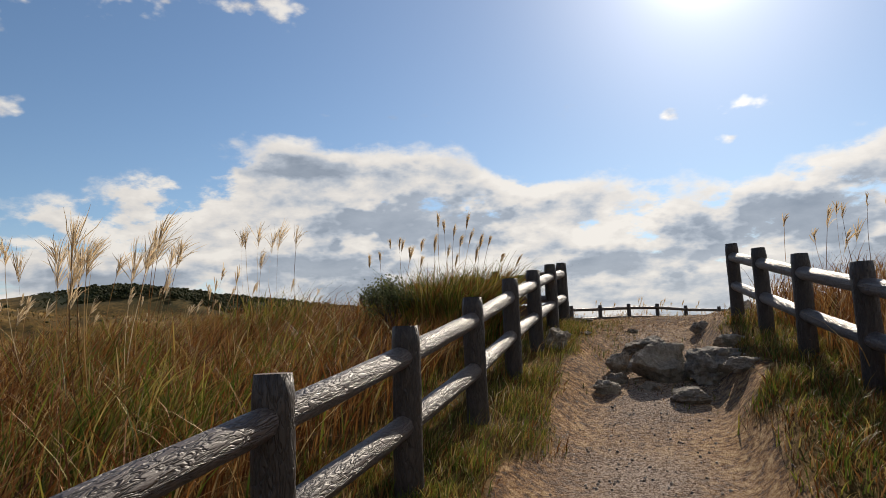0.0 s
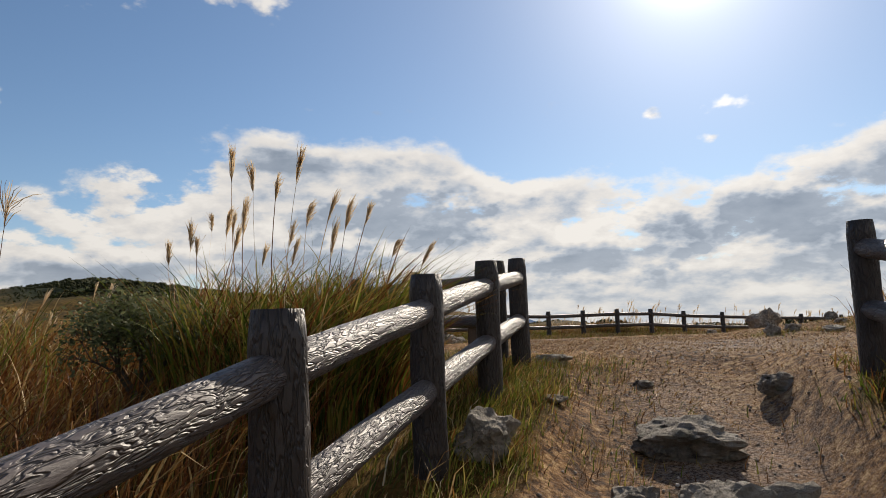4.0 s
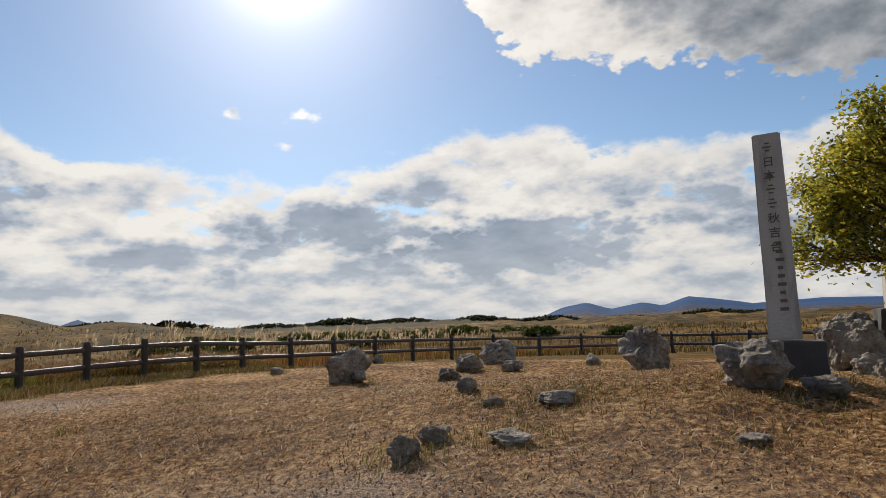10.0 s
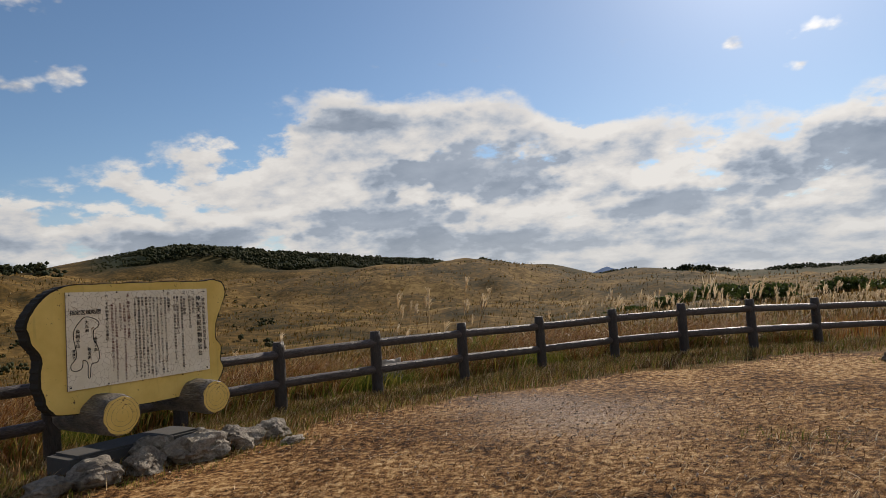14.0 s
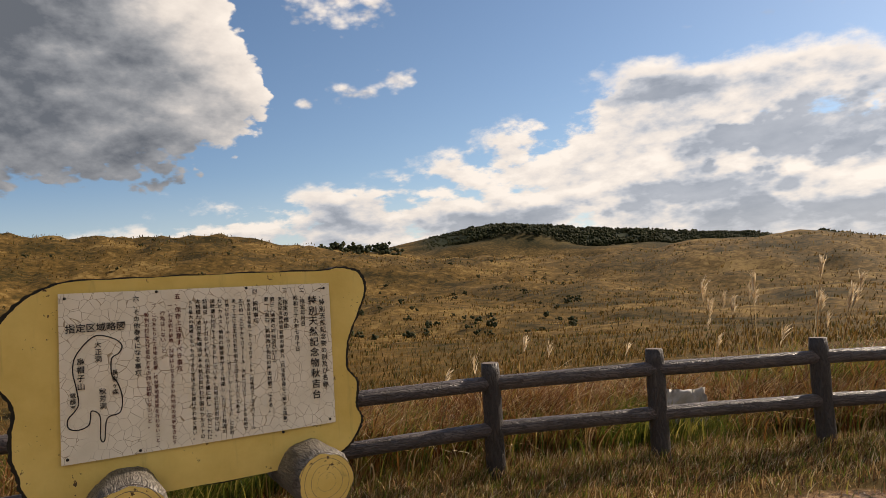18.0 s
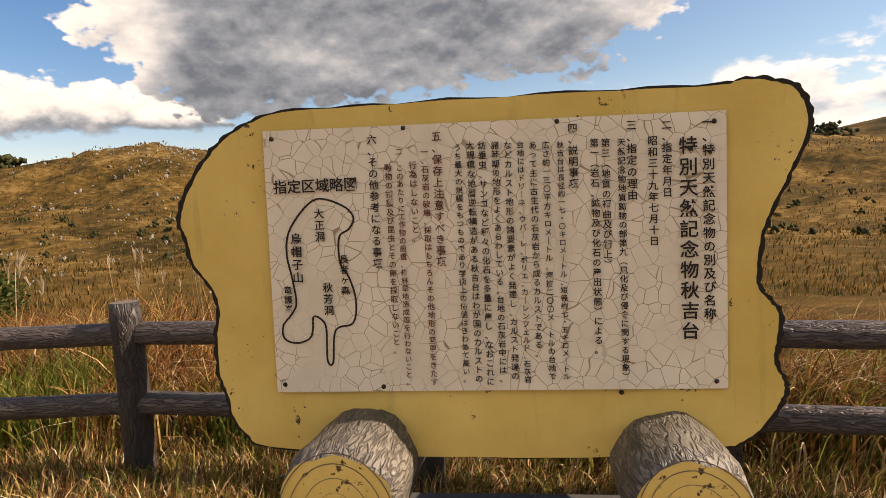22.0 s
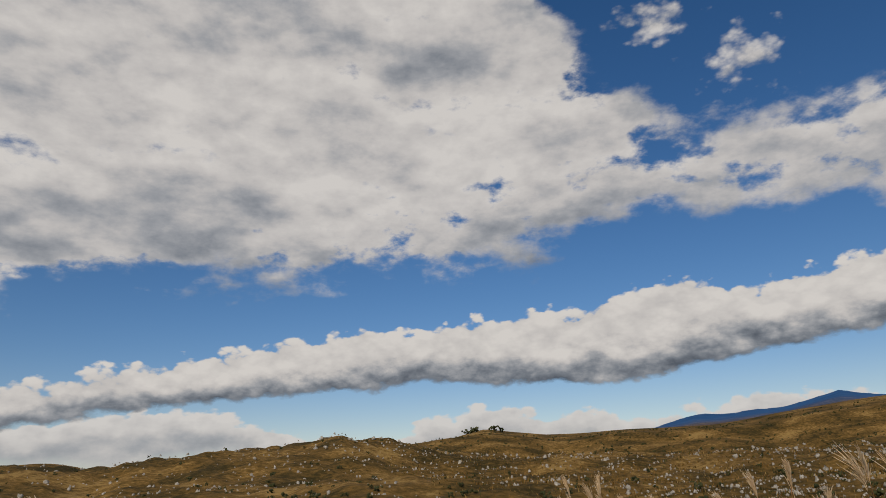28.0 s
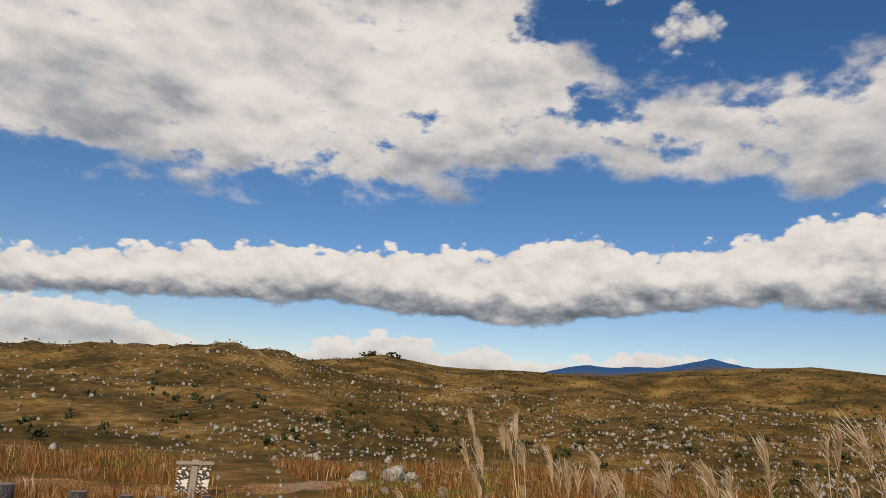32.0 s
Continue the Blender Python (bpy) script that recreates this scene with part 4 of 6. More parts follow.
def fence(label, spots, tall=1.0, rails=(0.82, 0.42), seed=0, group="log fences", thin=1.0, dip=0.0):
    """Posts at the given places, with two rails between each pair."""
    x, y = spots[0]
    top = thing("log_fence", x, y, gz(x, y), label, "fence", group)
    org = Vector(top.location)
    rnd = random.Random(seed)
    for k, (x, y) in enumerate(spots):
        z = gz(x, y)
        lift = Matrix.Translation(Vector((x, y, z - 1.25 + tall)) - org)
        tip = Matrix.Rotation(rnd.uniform(-0.02, 0.02), 4, "X") @ Matrix.Rotation(rnd.uniform(0, 6.28), 4, "Z")
        child("post", POSTS[(k + seed) % 4], top, lift @ tip @ Matrix.Diagonal((thin, thin, 1, 1)))
    for k in range(len(spots) - 1):
        a, b = spots[k], spots[k + 1]
        for h in rails:
            p = Vector((*a, gz(*a) + tall * h)) - org
            q = Vector((*b, gz(*b) + tall * h)) - org
            me = log_mesh("rail", (q - p).length + 0.10, 0.062 * thin, M_RAIL, k * 7 + seed + int(h * 10))
            d = (q - p).normalized() * 0.05
            child("rail", me, top, toward(p - d, q + d))
    return top


fence("dark brown log-style fence beside the path", [(-1.44, 0.25), (-0.99, 1.57), (-0.55, 2.88), (-0.104, 4.19), (0.358, 5.48), (0.795, 6.889), (1.22, 8.278), (1.642, 9.587), (2.055, 10.992)], 0.985, seed=1, thin=1.08)
fence("dark brown log-style fence on the bank beside the path", [(4.07, 9.15), (3.8, 7.8), (3.52, 6.45), (3.25, 5.1), (2.98, 3.74), (2.7, 2.39), (2.43, 1.04)], 0.985, seed=2, thin=1.05)
fence("dark brown log-style fence branching off the path fence", [(1.877, 11.13), (1.06, 12.3), (0.295, 13.385), (-0.50, 14.45)], 0.985, seed=3)
P_LINE = [(-0.62, 14.6), (-1.35, 15.8), (-2.05, 17.20), (-1.43, 19.05), (-0.8, 20.65), (0.05, 22.0), (0.8, 23.15), (1.6, 24.3), (2.72, 25.2), (3.92, 26.15), (5.18, 27.05), (6.5, 27.7), (7.75, 27.9), (9.05, 28.2)]
for yaw, d in ((-20.4, 18.6), (-24.4, 19.8), (-28.1, 21.2), (-31.7, 22.6), (-35.0, 24.2), (-38.4, 25.6), (-42.1, 27.0), (-46.1, 28.4), (-49.7, 29.4), (-53.3, 30.2), (-57.1, 30.6), (-60.3, 30.0), (-63.0, 29.6), (-65.5, 29.4), (-68.7, 29.0), (-71.5, 28.6), (-75, 28)):
    P_LINE.append((4.09 - d * math.sin(radians(yaw)), 11.68 + d * math.cos(radians(yaw))))
fence("dark brown log-style fence curving round the edge of the clearing", P_LINE, 0.95, seed=5)


# ---- the notice board ----
def outline(points, per=6, jitter=0.006, seed=3):
    """A closed Catmull-Rom curve through the points, a little ragged."""
    rnd = random.Random(seed)
    n, out = len(points), []
    for k in range(n):
        p0, p1, p2, p3 = (Vector(points[(k + d) % n]) for d in (-1, 0, 1, 2))
        for s in range(per):
            t = s / per
            q = 0.5 * ((2 * p1) + (p2 - p0) * t + (2 * p0 - 5 * p1 + 4 * p2 - p3) * t * t + (3 * p1 - p0 - 3 * p2 + p3) * t ** 3)
            out.append((q.x + rnd.uniform(-1, 1) * jitter, q.y + rnd.uniform(-1, 1) * jitter))
    return out


def slab(name, ring, front, back, mats, rim_at=1):
    """A plate standing in the xz plane between y = front and y = back."""
    n = len(ring)
    verts = [(u, front, v) for u, v in ring] + [(u, back, v) for u, v in ring]
    faces = [tuple(range(n)), tuple(reversed(range(n, 2 * n)))]
    index = [0, rim_at]
    for k in range(n):
        m = (k + 1) % n
        faces.append((k, k + n, m + n, m))
        index.append(rim_at)
    return mesh_from(name, verts, faces, mats, False, index)


def writing(name, body, size, parent, m, mat, gap=1.0):
    cu = bpy.data.curves.new(name, "FONT")
    cu.body, cu.size, cu.align_x, cu.space_line = body, size, "CENTER", gap
    cu.resolution_u = 2
    cu.extrude, cu.offset = 0.0006, size * 0.013
    cu.materials.append(mat)
    return child(name, cu, parent, m)


STAND = Matrix.Rotation(radians(90), 4, "X")


def column(text, u, top, low, parent, mat, weight=1.0):
    """A line of upright writing that runs downwards from top to low."""
    n = len(text)
    pitch = (top - low) / n
    body = "\n".join({"（": "︵", "）": "︶", "ー": "｜"}.get(c, c) for c in text)
    size = pitch * 0.90 * weight
    # Blender's line step is one size times space_line
    return writing("writing", body, size, parent, Matrix.Translation((u, -0.0225, top - pitch * 0.85)) @ STAND, mat, pitch / size)


def build_board():
    board = thing("notice_board", 0.801, 21.205, 0.0, "mustard painted notice board with wavy edge and crazed white panel", "sign")
    board.rotation_euler = (0, 0, radians(61.3))
    shape = [(1.408, 3.516), (1.509, 3.530), (1.613, 3.512), (1.661, 3.478), (1.685, 3.411), (1.672, 3.337), (1.629, 3.238), (1.580, 3.138), (1.547, 3.036), (1.538, 2.914), (1.563, 2.870), (1.601, 2.817),
             (1.596, 2.738), (1.587, 2.667), (1.612, 2.613), (1.617, 2.569), (1.586, 2.506), (1.536, 2.443), (1.485, 2.407), (1.434, 2.394)]
    shape += [(1.121, 2.363), (0.422, 2.360), (-0.047, 2.392), (-0.125, 2.432), (-0.172, 2.492), (-0.186, 2.571), (-0.211, 2.650), (-0.212, 2.768), (-0.196, 2.865), (-0.219, 2.943), (-0.274, 3.022), (-0.297, 3.118),
              (-0.313, 3.166), (-0.292, 3.242), (-0.230, 3.343), (-0.155, 3.423), (-0.072, 3.474), (0.066, 3.513), (0.440, 3.519), (0.975, 3.521)]
    ring = outline(shape, 6, 0.0022)
    mid = Vector((0.674, 2.930))
    wide = []
    for k, (u, v) in enumerate(ring):
        d = Vector((u, v)) - mid
        side = abs(d.x) / 1.1
        grow = 0.006 + 0.022 * min(1, side ** 2.2) + 0.004 * math.sin(k * 1.7)
        d.normalize()
        wide.append((u + d.x * grow, v + d.y * grow))
    child("face", slab("face", ring, 0.0, 0.05, [M_YELLOW, M_RIM]), board, None, "mustard painted cement face, chipped and stained")
    child("rim", slab("rim", wide, 0.012, 0.17, [M_RIM, M_RIM]), board, None, "dark moulded bark edge")
    corners = [(-0.000, 3.454), (-0.004, 2.586), (1.447, 2.588), (1.448, 3.439)]
    panel = child("panel", slab("panel", corners, -0.016, -0.002, [M_PANEL, M_CUT]), board, None, "off-white enamel panel covered in fine cracks")
    for u, v in ((0.029, 3.428), (0.465, 3.440), (0.947, 3.434), (1.413, 3.409), (1.413, 2.611), (1.124, 2.578), (0.360, 2.602), (0.024, 2.612)):
        bm = bmesh.new()
        bmesh.ops.create_uvsphere(bm, u_segments=10, v_segments=6, radius=0.008)
        child("nail", from_bm("nail", bm, M_RIM), panel, Matrix.Translation((u, -0.016, v)))
    black = [
        ("一、特別天然記念物の別及び名称", 1.394, 3.428, 2.804), ("二、指定年月日", 1.273, 3.422, 3.185), ("昭和三十九年七月十日", 1.231, 3.377, 3.038), ("三、指定の理由", 1.169, 3.428, 3.180),
        ("天然記念物地質鉱物の部第九（風化及び侵食に関する現象）", 1.138, 3.374, 2.617), ("第三（地質の褶曲及び衝上）", 1.091, 3.376, 2.971), ("第一（岩石、鉱物及び化石の産出状態）による。", 1.057, 3.378, 2.701),
        ("四、説明事項", 0.993, 3.428, 3.224), ("秋吉台は長径約一七・〇キロメートル、短径約七・五キロメートル", 0.954, 3.374, 2.620), ("広さ約一三〇平方キロメートル、海抜二〇〇メートルの台地で", 0.910, 3.377, 2.620),
        ("あって主に古生代の石灰岩から成るカルストである。", 0.870, 3.379, 2.693), ("台地にはドリーネ、ウバーレ、ポリエ、カーレンフェルド、石灰岩", 0.832, 3.381, 2.611), ("などカルスト地形の諸要素がよく発達し、カルスト発達の", 0.793, 3.383, 2.621),
        ("諸時期の地形をよくあらわしている。台地の石灰岩中には、", 0.754, 3.385, 2.612), ("紡垂虫、サンゴなど種々の化石を多量に産し、なおこれに", 0.713, 3.387, 2.603), ("大規模な地層逆転構造がある秋吉台はわが国のカルストの", 0.676, 3.389, 2.613),
        ("うち最大の規模をもつものであり学術上の価値はきわめて高い。", 0.636, 3.382, 2.613), ("六、その他参考になる事項", 0.362, 3.427, 2.994)]
    red = [("五、保存上注意すべき事項", 0.570, 3.426, 2.993), ("一、石灰岩の破壊、採取はもちろんその他地形の変更をきたす", 0.530, 3.375, 2.605), ("行為はしないこと。", 0.491, 3.336, 3.073),
           ("二、このあたりに工作物の設置、植林草地造成等を行わないこと。", 0.448, 3.379, 2.605), ("動物の捕獲及び昆虫とその卵を採取しないこと。", 0.411, 3.331, 2.710)]
    for text, u, top, low in black:
        column(text, u, top, low, panel, M_INK, 1.0)
    for text, u, top, low in red:
        column(text, u, top, low, panel, M_REDINK, 1.0)
    column("特別天然記念物秋吉台", 1.335, 3.372, 2.742, panel, M_INK, 1.0)
    writing("writing", "指定区域略図", 0.047, panel, Matrix.Translation((0.168, -0.0225, 3.253)) @ STAND, M_INK)
    for text, u, top, low in (("大正洞", 0.175, 3.199, 3.086), ("長者ヶ森", 0.250, 3.045, 2.910), ("烏帽子山", 0.093, 3.122, 2.952), ("秋芳洞", 0.191, 2.956, 2.843), ("竜護峯", 0.055, 2.947, 2.853)):
        column(text, u, top, low, panel, M_INK, 1.0)
    trace = [(0.178, 3.228), (0.256, 3.201), (0.288, 3.163), (0.271, 3.126), (0.237, 3.100), (0.236, 3.016), (0.263, 2.968), (0.282, 2.892), (0.269, 2.817), (0.208, 2.793), (0.194, 2.685), (0.175, 2.695), (0.177, 2.800), (0.158, 2.834),
             (0.135, 2.839), (0.131, 2.800), (0.119, 2.768), (0.075, 2.753), (0.033, 2.768), (0.030, 2.812), (0.061, 2.849), (0.080, 2.888), (0.070, 2.973), (0.057, 3.050), (0.069, 3.124), (0.123, 3.197)]
    loop = outline(trace, 5, 0.0)
    cu = bpy.data.curves.new("map_line", "CURVE")
    cu.dimensions, cu.bevel_depth, cu.bevel_resolution = "3D", 0.0033, 1
    line = cu.splines.new("POLY")
    line.points.add(len(loop) - 1)
    for p, (u, v) in zip(line.points, loop):
        p.co = (u, -0.017, v, 1)
    line.use_cyclic_u = True
    cu.materials.append(M_INK)
    child("map_line", cu, panel)
    # two log slices carry the board
    for k, (u, r) in enumerate(((0.281, 0.185), (1.259, 0.170))):
        foot = log_mesh("foot", 0.95, r, M_STUMP, 40 + k, True, 0.97, 36, 12)
        foot.materials[1] = M_YELLOW
        lift = Matrix.Translation((u, -0.36, 2.343)) @ Matrix.Rotation(radians(-90), 4, "X")
        ob = child("log_foot", foot, board, lift, "short log with a mustard painted sawn end")
        for q in (0.3, 0.52, 0.74, 0.9):
            bm = bmesh.new()
            turns = []
            for s in range(40):
                a = 2 * math.pi * s / 40
                w = r * q * (1 + 0.03 * math.sin(3 * a + k))
                turns.append((bm.verts.new((w * math.cos(a), w * math.sin(a), -0.0025)), bm.verts.new((w * 1.02 * math.cos(a), w * 1.02 * math.sin(a), -0.0025))))
            for s in range(40):
                a, b = turns[s], turns[(s + 1) % 40]
                bm.faces.new((a[0], b[0], b[1], a[1]))
            child("growth_ring", from_bm("growth_ring", bm, M_CUT), ob)
    # low dark block, added under the board where only shadow and rocks lie
    x, y = 1.1, 21.95
    bm = bmesh.new()
    bmesh.ops.create_cube(bm, size=1)
    bmesh.ops.bevel(bm, geom=bm.edges[:], offset=0.06, segments=2, affect="EDGES")
    low = gz(x, y)
    child("plinth", from_bm("plinth", bm, M_DARKSTONE), board, Matrix.Translation((0.72, 0.30, (low + 1.99) / 2 - 0.05)) @ Matrix.Diagonal((1.35, 0.5, 1.99 - low + 0.1, 1)), "dark added block standing in for shadow under the board")


build_board()


# ---- rocks ----
def rock_mesh(name, seed, mat, sharp=0.55, detail=3):
    """A fluted, angular lump of limestone, about 1 m across, resting at z = 0."""
    bm = bmesh.new()
    bmesh.ops.create_icosphere(bm, subdivisions=detail, radius=0.5)
    off = Vector((seed * 3.7, seed * 1.9, seed * 5.3))
    rnd = random.Random(seed)
    cuts = [(Vector((rnd.gauss(0, 1), rnd.gauss(0, 1), rnd.gauss(0.2, 0.7))).normalized(), rnd.uniform(0.30, 0.44)) for _ in range(9)]
    for v in bm.verts:
        p = v.co.copy()
        for d, lim in cuts:
            over = p.dot(d) - lim
            if over > 0:
                p -= d * over * 0.9
        q = p * 3.0 + off
        p *= 1 + sharp * 0.42 * noise.noise(q) + sharp * 0.30 * abs(noise.noise(q * 2.3)) + 0.10 * noise.noise(q * 5.1) + 0.05 * noise.noise(q * 11)
        v.co = p
    lo = [min(v.co[k] for v in bm.verts) for k in range(3)]
    hi = [max(v.co[k] for v in bm.verts) for k in range(3)]
    for v in bm.verts:
        v.co = Vector(((v.co.x - lo[0]) / (hi[0] - lo[0]) - 0.5, (v.co.y - lo[1]) / (hi[1] - lo[1]) - 0.5, (v.co.z - lo[2]) / (hi[2] - lo[2]) * 1.25 - 0.25))
    return from_bm(name, bm, mat)


PALE_ROCK = rock_mesh("rock", 11, M_CHALK, 0.95, 3)
ROCK_MESHES = [rock_mesh("rock", s, M_ROCK, 0.95, 4) for s in (0, 1, 2, 3, 4, 5, 8)]


def rock(x, y, wide, tall, k, label="weathered grey limestone rock in the dry grass", turn=None, deep=0.85, name="rock"):
    ob = new(name, ROCK_MESHES[k % len(ROCK_MESHES)])
    a = (k * 2.399) % 6.28 if turn is None else turn
    ob.matrix_world = Matrix.Translation((x, y, gz(x, y) - 0.02)) @ Matrix.Rotation(a, 4, "Z") @ Matrix.Diagonal((wide * 1.08, wide * deep, tall, 1))
    return tagged(ob, label, "rock", "limestone rocks")


PATH_ROCKS = [(2.48, 7.62, 0.70, 0.44), (3.00, 7.36, 0.80, 0.36), (2.85, 9.22, 0.92, 0.24), (2.13, 8.05, 0.36, 0.25), (1.78, 7.15, 0.33, 0.16), (2.45, 6.65, 0.40, 0.16), (3.87, 10.02, 0.34, 0.17), (1.50, 8.60, 0.46, 0.26), (1.98, 7.55, 0.26, 0.13),
              (2.25, 7.25, 0.24, 0.11), (3.02, 6.75, 0.42, 0.14), (2.62, 8.35, 0.40, 0.15), (2.36, 11.45, 0.50, 0.14), (3.35, 7.75, 0.40, 0.16), (2.10, 9.75, 0.22, 0.07), (3.05, 10.65, 0.24, 0.08)]
for k, (x, y, w, t) in enumerate(PATH_ROCKS):
    rock(x, y, w * 0.92, t, k, "grey limestone rock bared in the gravel path")
YARD_ROCKS = [(10.05, 14.35, 0.76, 0.55), (10.97, 20.33, 0.48, 0.30), (12.73, 21.89, 0.62, 0.46), (14.63, 23.1, 1.05, 0.72), (14.69, 18.94, 1.05, 0.95), (15.27, 29.65, 0.42, 0.37), (6.68, 15.4, 0.28, 0.24), (7.11, 15.6, 0.28, 0.19),
              (7.51, 15.1, 0.42, 0.13), (8.60, 15.6, 0.5, 0.15), (8.31, 16.2, 0.24, 0.13), (13.03, 20.9, 0.46, 0.28), (8.65, 17.0, 0.30, 0.21), (15.13, 20.61, 0.5, 0.31), (8.49, 13.6, 0.28, 0.08), (9.92, 22.0, 0.86, 0.80), (10.21, 25.93, 0.38, 0.2)]
for k, (x, y, w, t) in enumerate(YARD_ROCKS):
    rock(x, y, w * 0.92, t * 0.85, k + 3, "weathered grey limestone outcrop in the trampled clearing")
BOARD_ROCKS = [(1.05, 21.15, 0.55, 0.24), (1.32, 21.5, 0.5, 0.26), (1.55, 21.95, 0.6, 0.28), (1.82, 22.4, 0.5, 0.24), (1.98, 22.85, 0.45, 0.22), (2.35, 22.5, 0.3, 0.1), (0.85, 20.85, 0.4, 0.18), (1.2, 21.85, 0.45, 0.3), (1.45, 22.4, 0.4, 0.24)]
for k, r in enumerate(BOARD_ROCKS):
    rock(*r, k + 1, "pale limestone lump at the foot of the notice board")
for k, (x, y, w, t) in enumerate([(11.5, 14.9, 0.6, 0.3), (10.0, 13.7, 0.4, 0.2), (12.4, 14.0, 0.5, 0.3), (15.9, 15.6, 1.0, 0.9), (16.7, 16.1, 1.1, 1.0), (17.5, 15.9, 1.2, 0.9), (16.2, 14.7, 0.8, 0.5), (15.1, 15.2, 0.7, 0.35), (17.3, 14.8, 0.9, 0.6)]):
    rock(x, y, w, t, k + 2, "grey limestone rock piled at a monument's foot")


# ---- monuments ----
def pillar(name, wide, deep, tall, mat, chip=0.0, taper=0.92):
    bm = bmesh.new()
    bmesh.ops.create_cube(bm, size=1)
    bmesh.ops.subdivide_edges(bm, edges=bm.edges[:], cuts=5, use_grid_fill=True)
    for v in bm.verts:
        f = v.co.z + 0.5
        s = 1 - (1 - taper) * f
        v.co = Vector((v.co.x * wide * s, v.co.y * deep * s, f * tall))
        if chip:
            v.co += Vector((noise.noise(v.co * 3), noise.noise(v.co * 3 + Vector((9, 0, 0))), 0.5 * noise.noise(v.co * 2.2))) * chip
    bmesh.ops.bevel(bm, geom=[e for e in bm.edges if e.calc_face_angle(0) > 0.8], offset=0.012, segments=2, affect="EDGES")
    return from_bm(name, bm, mat)


def build_monuments():
    x, y = 10.83, 14.42
    z = gz(x, y)
    stone = thing("stone_pillar", x, y, z, "tall slender granite pillar with carved upright lettering on a dark base", "monument")
    stone.rotation_euler = (0, 0, radians(-66))
    child("shaft", pillar("shaft", 0.31, 0.25, 4.70 - z - 0.38, M_GRANITE, 0.006, 0.88), stone, Matrix.Translation((0, 0, 0.36)))
    child("base", pillar("base", 0.52, 0.46, 0.40, M_DARKSTONE, 0.03, 0.9), stone, Matrix.Translation((0.12, 0, -0.06)), "dark rough stone base")
    for k, c in enumerate("□日本□□秋吉台"):
        v = 4.50 - z - k * 0.150
        if c == "□":
            for d in (-0.04, 0.0, 0.04):
                bm = bmesh.new()
                bmesh.ops.create_cube(bm, size=1)
                child("worn_letter", from_bm("worn_letter", bm, M_CARVED), stone, Matrix.Translation((0, -0.122 + 0.006 * k * 0, v + 0.03 + d)) @ Matrix.Diagonal((0.085 - abs(d), 0.004, 0.014, 1)))
        else:
            writing("letter", c, 0.115, stone, Matrix.Translation((0, -0.125, v - 0.02)) @ STAND, M_CARVED)
    for k in range(9):
        bm = bmesh.new()
        bmesh.ops.create_cube(bm, size=1)
        child("worn_letter", from_bm("worn_letter", bm, M_CARVED), stone, Matrix.Translation((0.02, -0.124, 1.35 - k * 0.085)) @ Matrix.Diagonal((0.05 + 0.015 * (k % 3), 0.006, 0.035, 1)))
    x, y = 17.05, 15.05
    z = gz(x, y)
    slab_ob = thing("stone_tablet", x, y, z, "broad grey stone tablet standing on a pile of dark rocks", "monument")
    slab_ob.rotation_euler = (0, 0, radians(-60))
    child("tablet", pillar("tablet", 1.0, 0.3, 2.1, M_GRANITE, 0.03, 0.9), slab_ob, Matrix.Translation((0, 0, 0.95)))
    child("plinth", pillar("plinth", 1.5, 0.8, 1.05, M_DARKSTONE, 0.06, 0.85), slab_ob, Matrix.Translation((0, 0, -0.05)), "dark rough stone plinth")


build_monuments()


# ---- bench ----
def build_bench():
    x, y = 1.62, 15.45
    z = gz(x, y)
    bench = thing("bench", x, y, z, "plain dark brown concrete bench on block legs", "bench")

    def block(name, sx, sy, sz, px, pz):
        bm = bmesh.new()
        bmesh.ops.create_cube(bm, size=1)
        bmesh.ops.scale(bm, vec=(sx, sy, sz), verts=bm.verts)
        bmesh.ops.bevel(bm, geom=bm.edges[:], offset=0.012, segments=2, affect="EDGES")
        child(name, from_bm(name, bm, M_BENCH), bench, Matrix.Translation((px, 0, pz)))
    block("seat", 1.6, 0.38, 0.10, 0, 0.40)
    for px in (-0.42, 0.36):
        block("leg", 0.32, 0.26, 0.40, px, 0.16)


build_bench()


# ---- trees and bushes ----
def limb(verts, faces, a, b, ra, rb, sides=7):
    d = (b - a).normalized()
    u = d.orthogonal().normalized()
    w = d.cross(u)
    base = len(verts)
    for p, r in ((a, ra), (b, rb)):
        for s in range(sides):
            t = 2 * math.pi * s / sides
            verts.append(p + (u * math.cos(t) + w * math.sin(t)) * r)
    for s in range(sides):
        t = (s + 1) % sides
        faces.append((base + s, base + t, base + sides + t, base + sides + s))


def leaf_cloud(name, centres, spread, count, size, mat, flat=0.75):
    """Single leaves in loose sprays round each centre."""
    c = np.repeat(np.array([tuple(p) for p in centres]), count, 0)
    n = len(c)
    p = c + rng.normal(0, 1, (n, 3)) * np.array([spread, spread, spread * flat])
    d = rng.normal(0, 1, (n, 3))
    d[:, 2] *= 0.5
    d /= np.linalg.norm(d, axis=1)[:, None]
    e = np.cross(d, rng.normal(0, 1, (n, 3)))
    e /= np.linalg.norm(e, axis=1)[:, None]
    s = (rng.uniform(0.6, 1.3, n) * size)[:, None]
    verts = np.stack([p - d * s * 0.5, p + e * s * 0.26, p + d * s * 0.5, p - e * s * 0.26], 1).reshape(-1, 3)
    return array_mesh(name, verts, np.arange(4 * n), 4, mat)


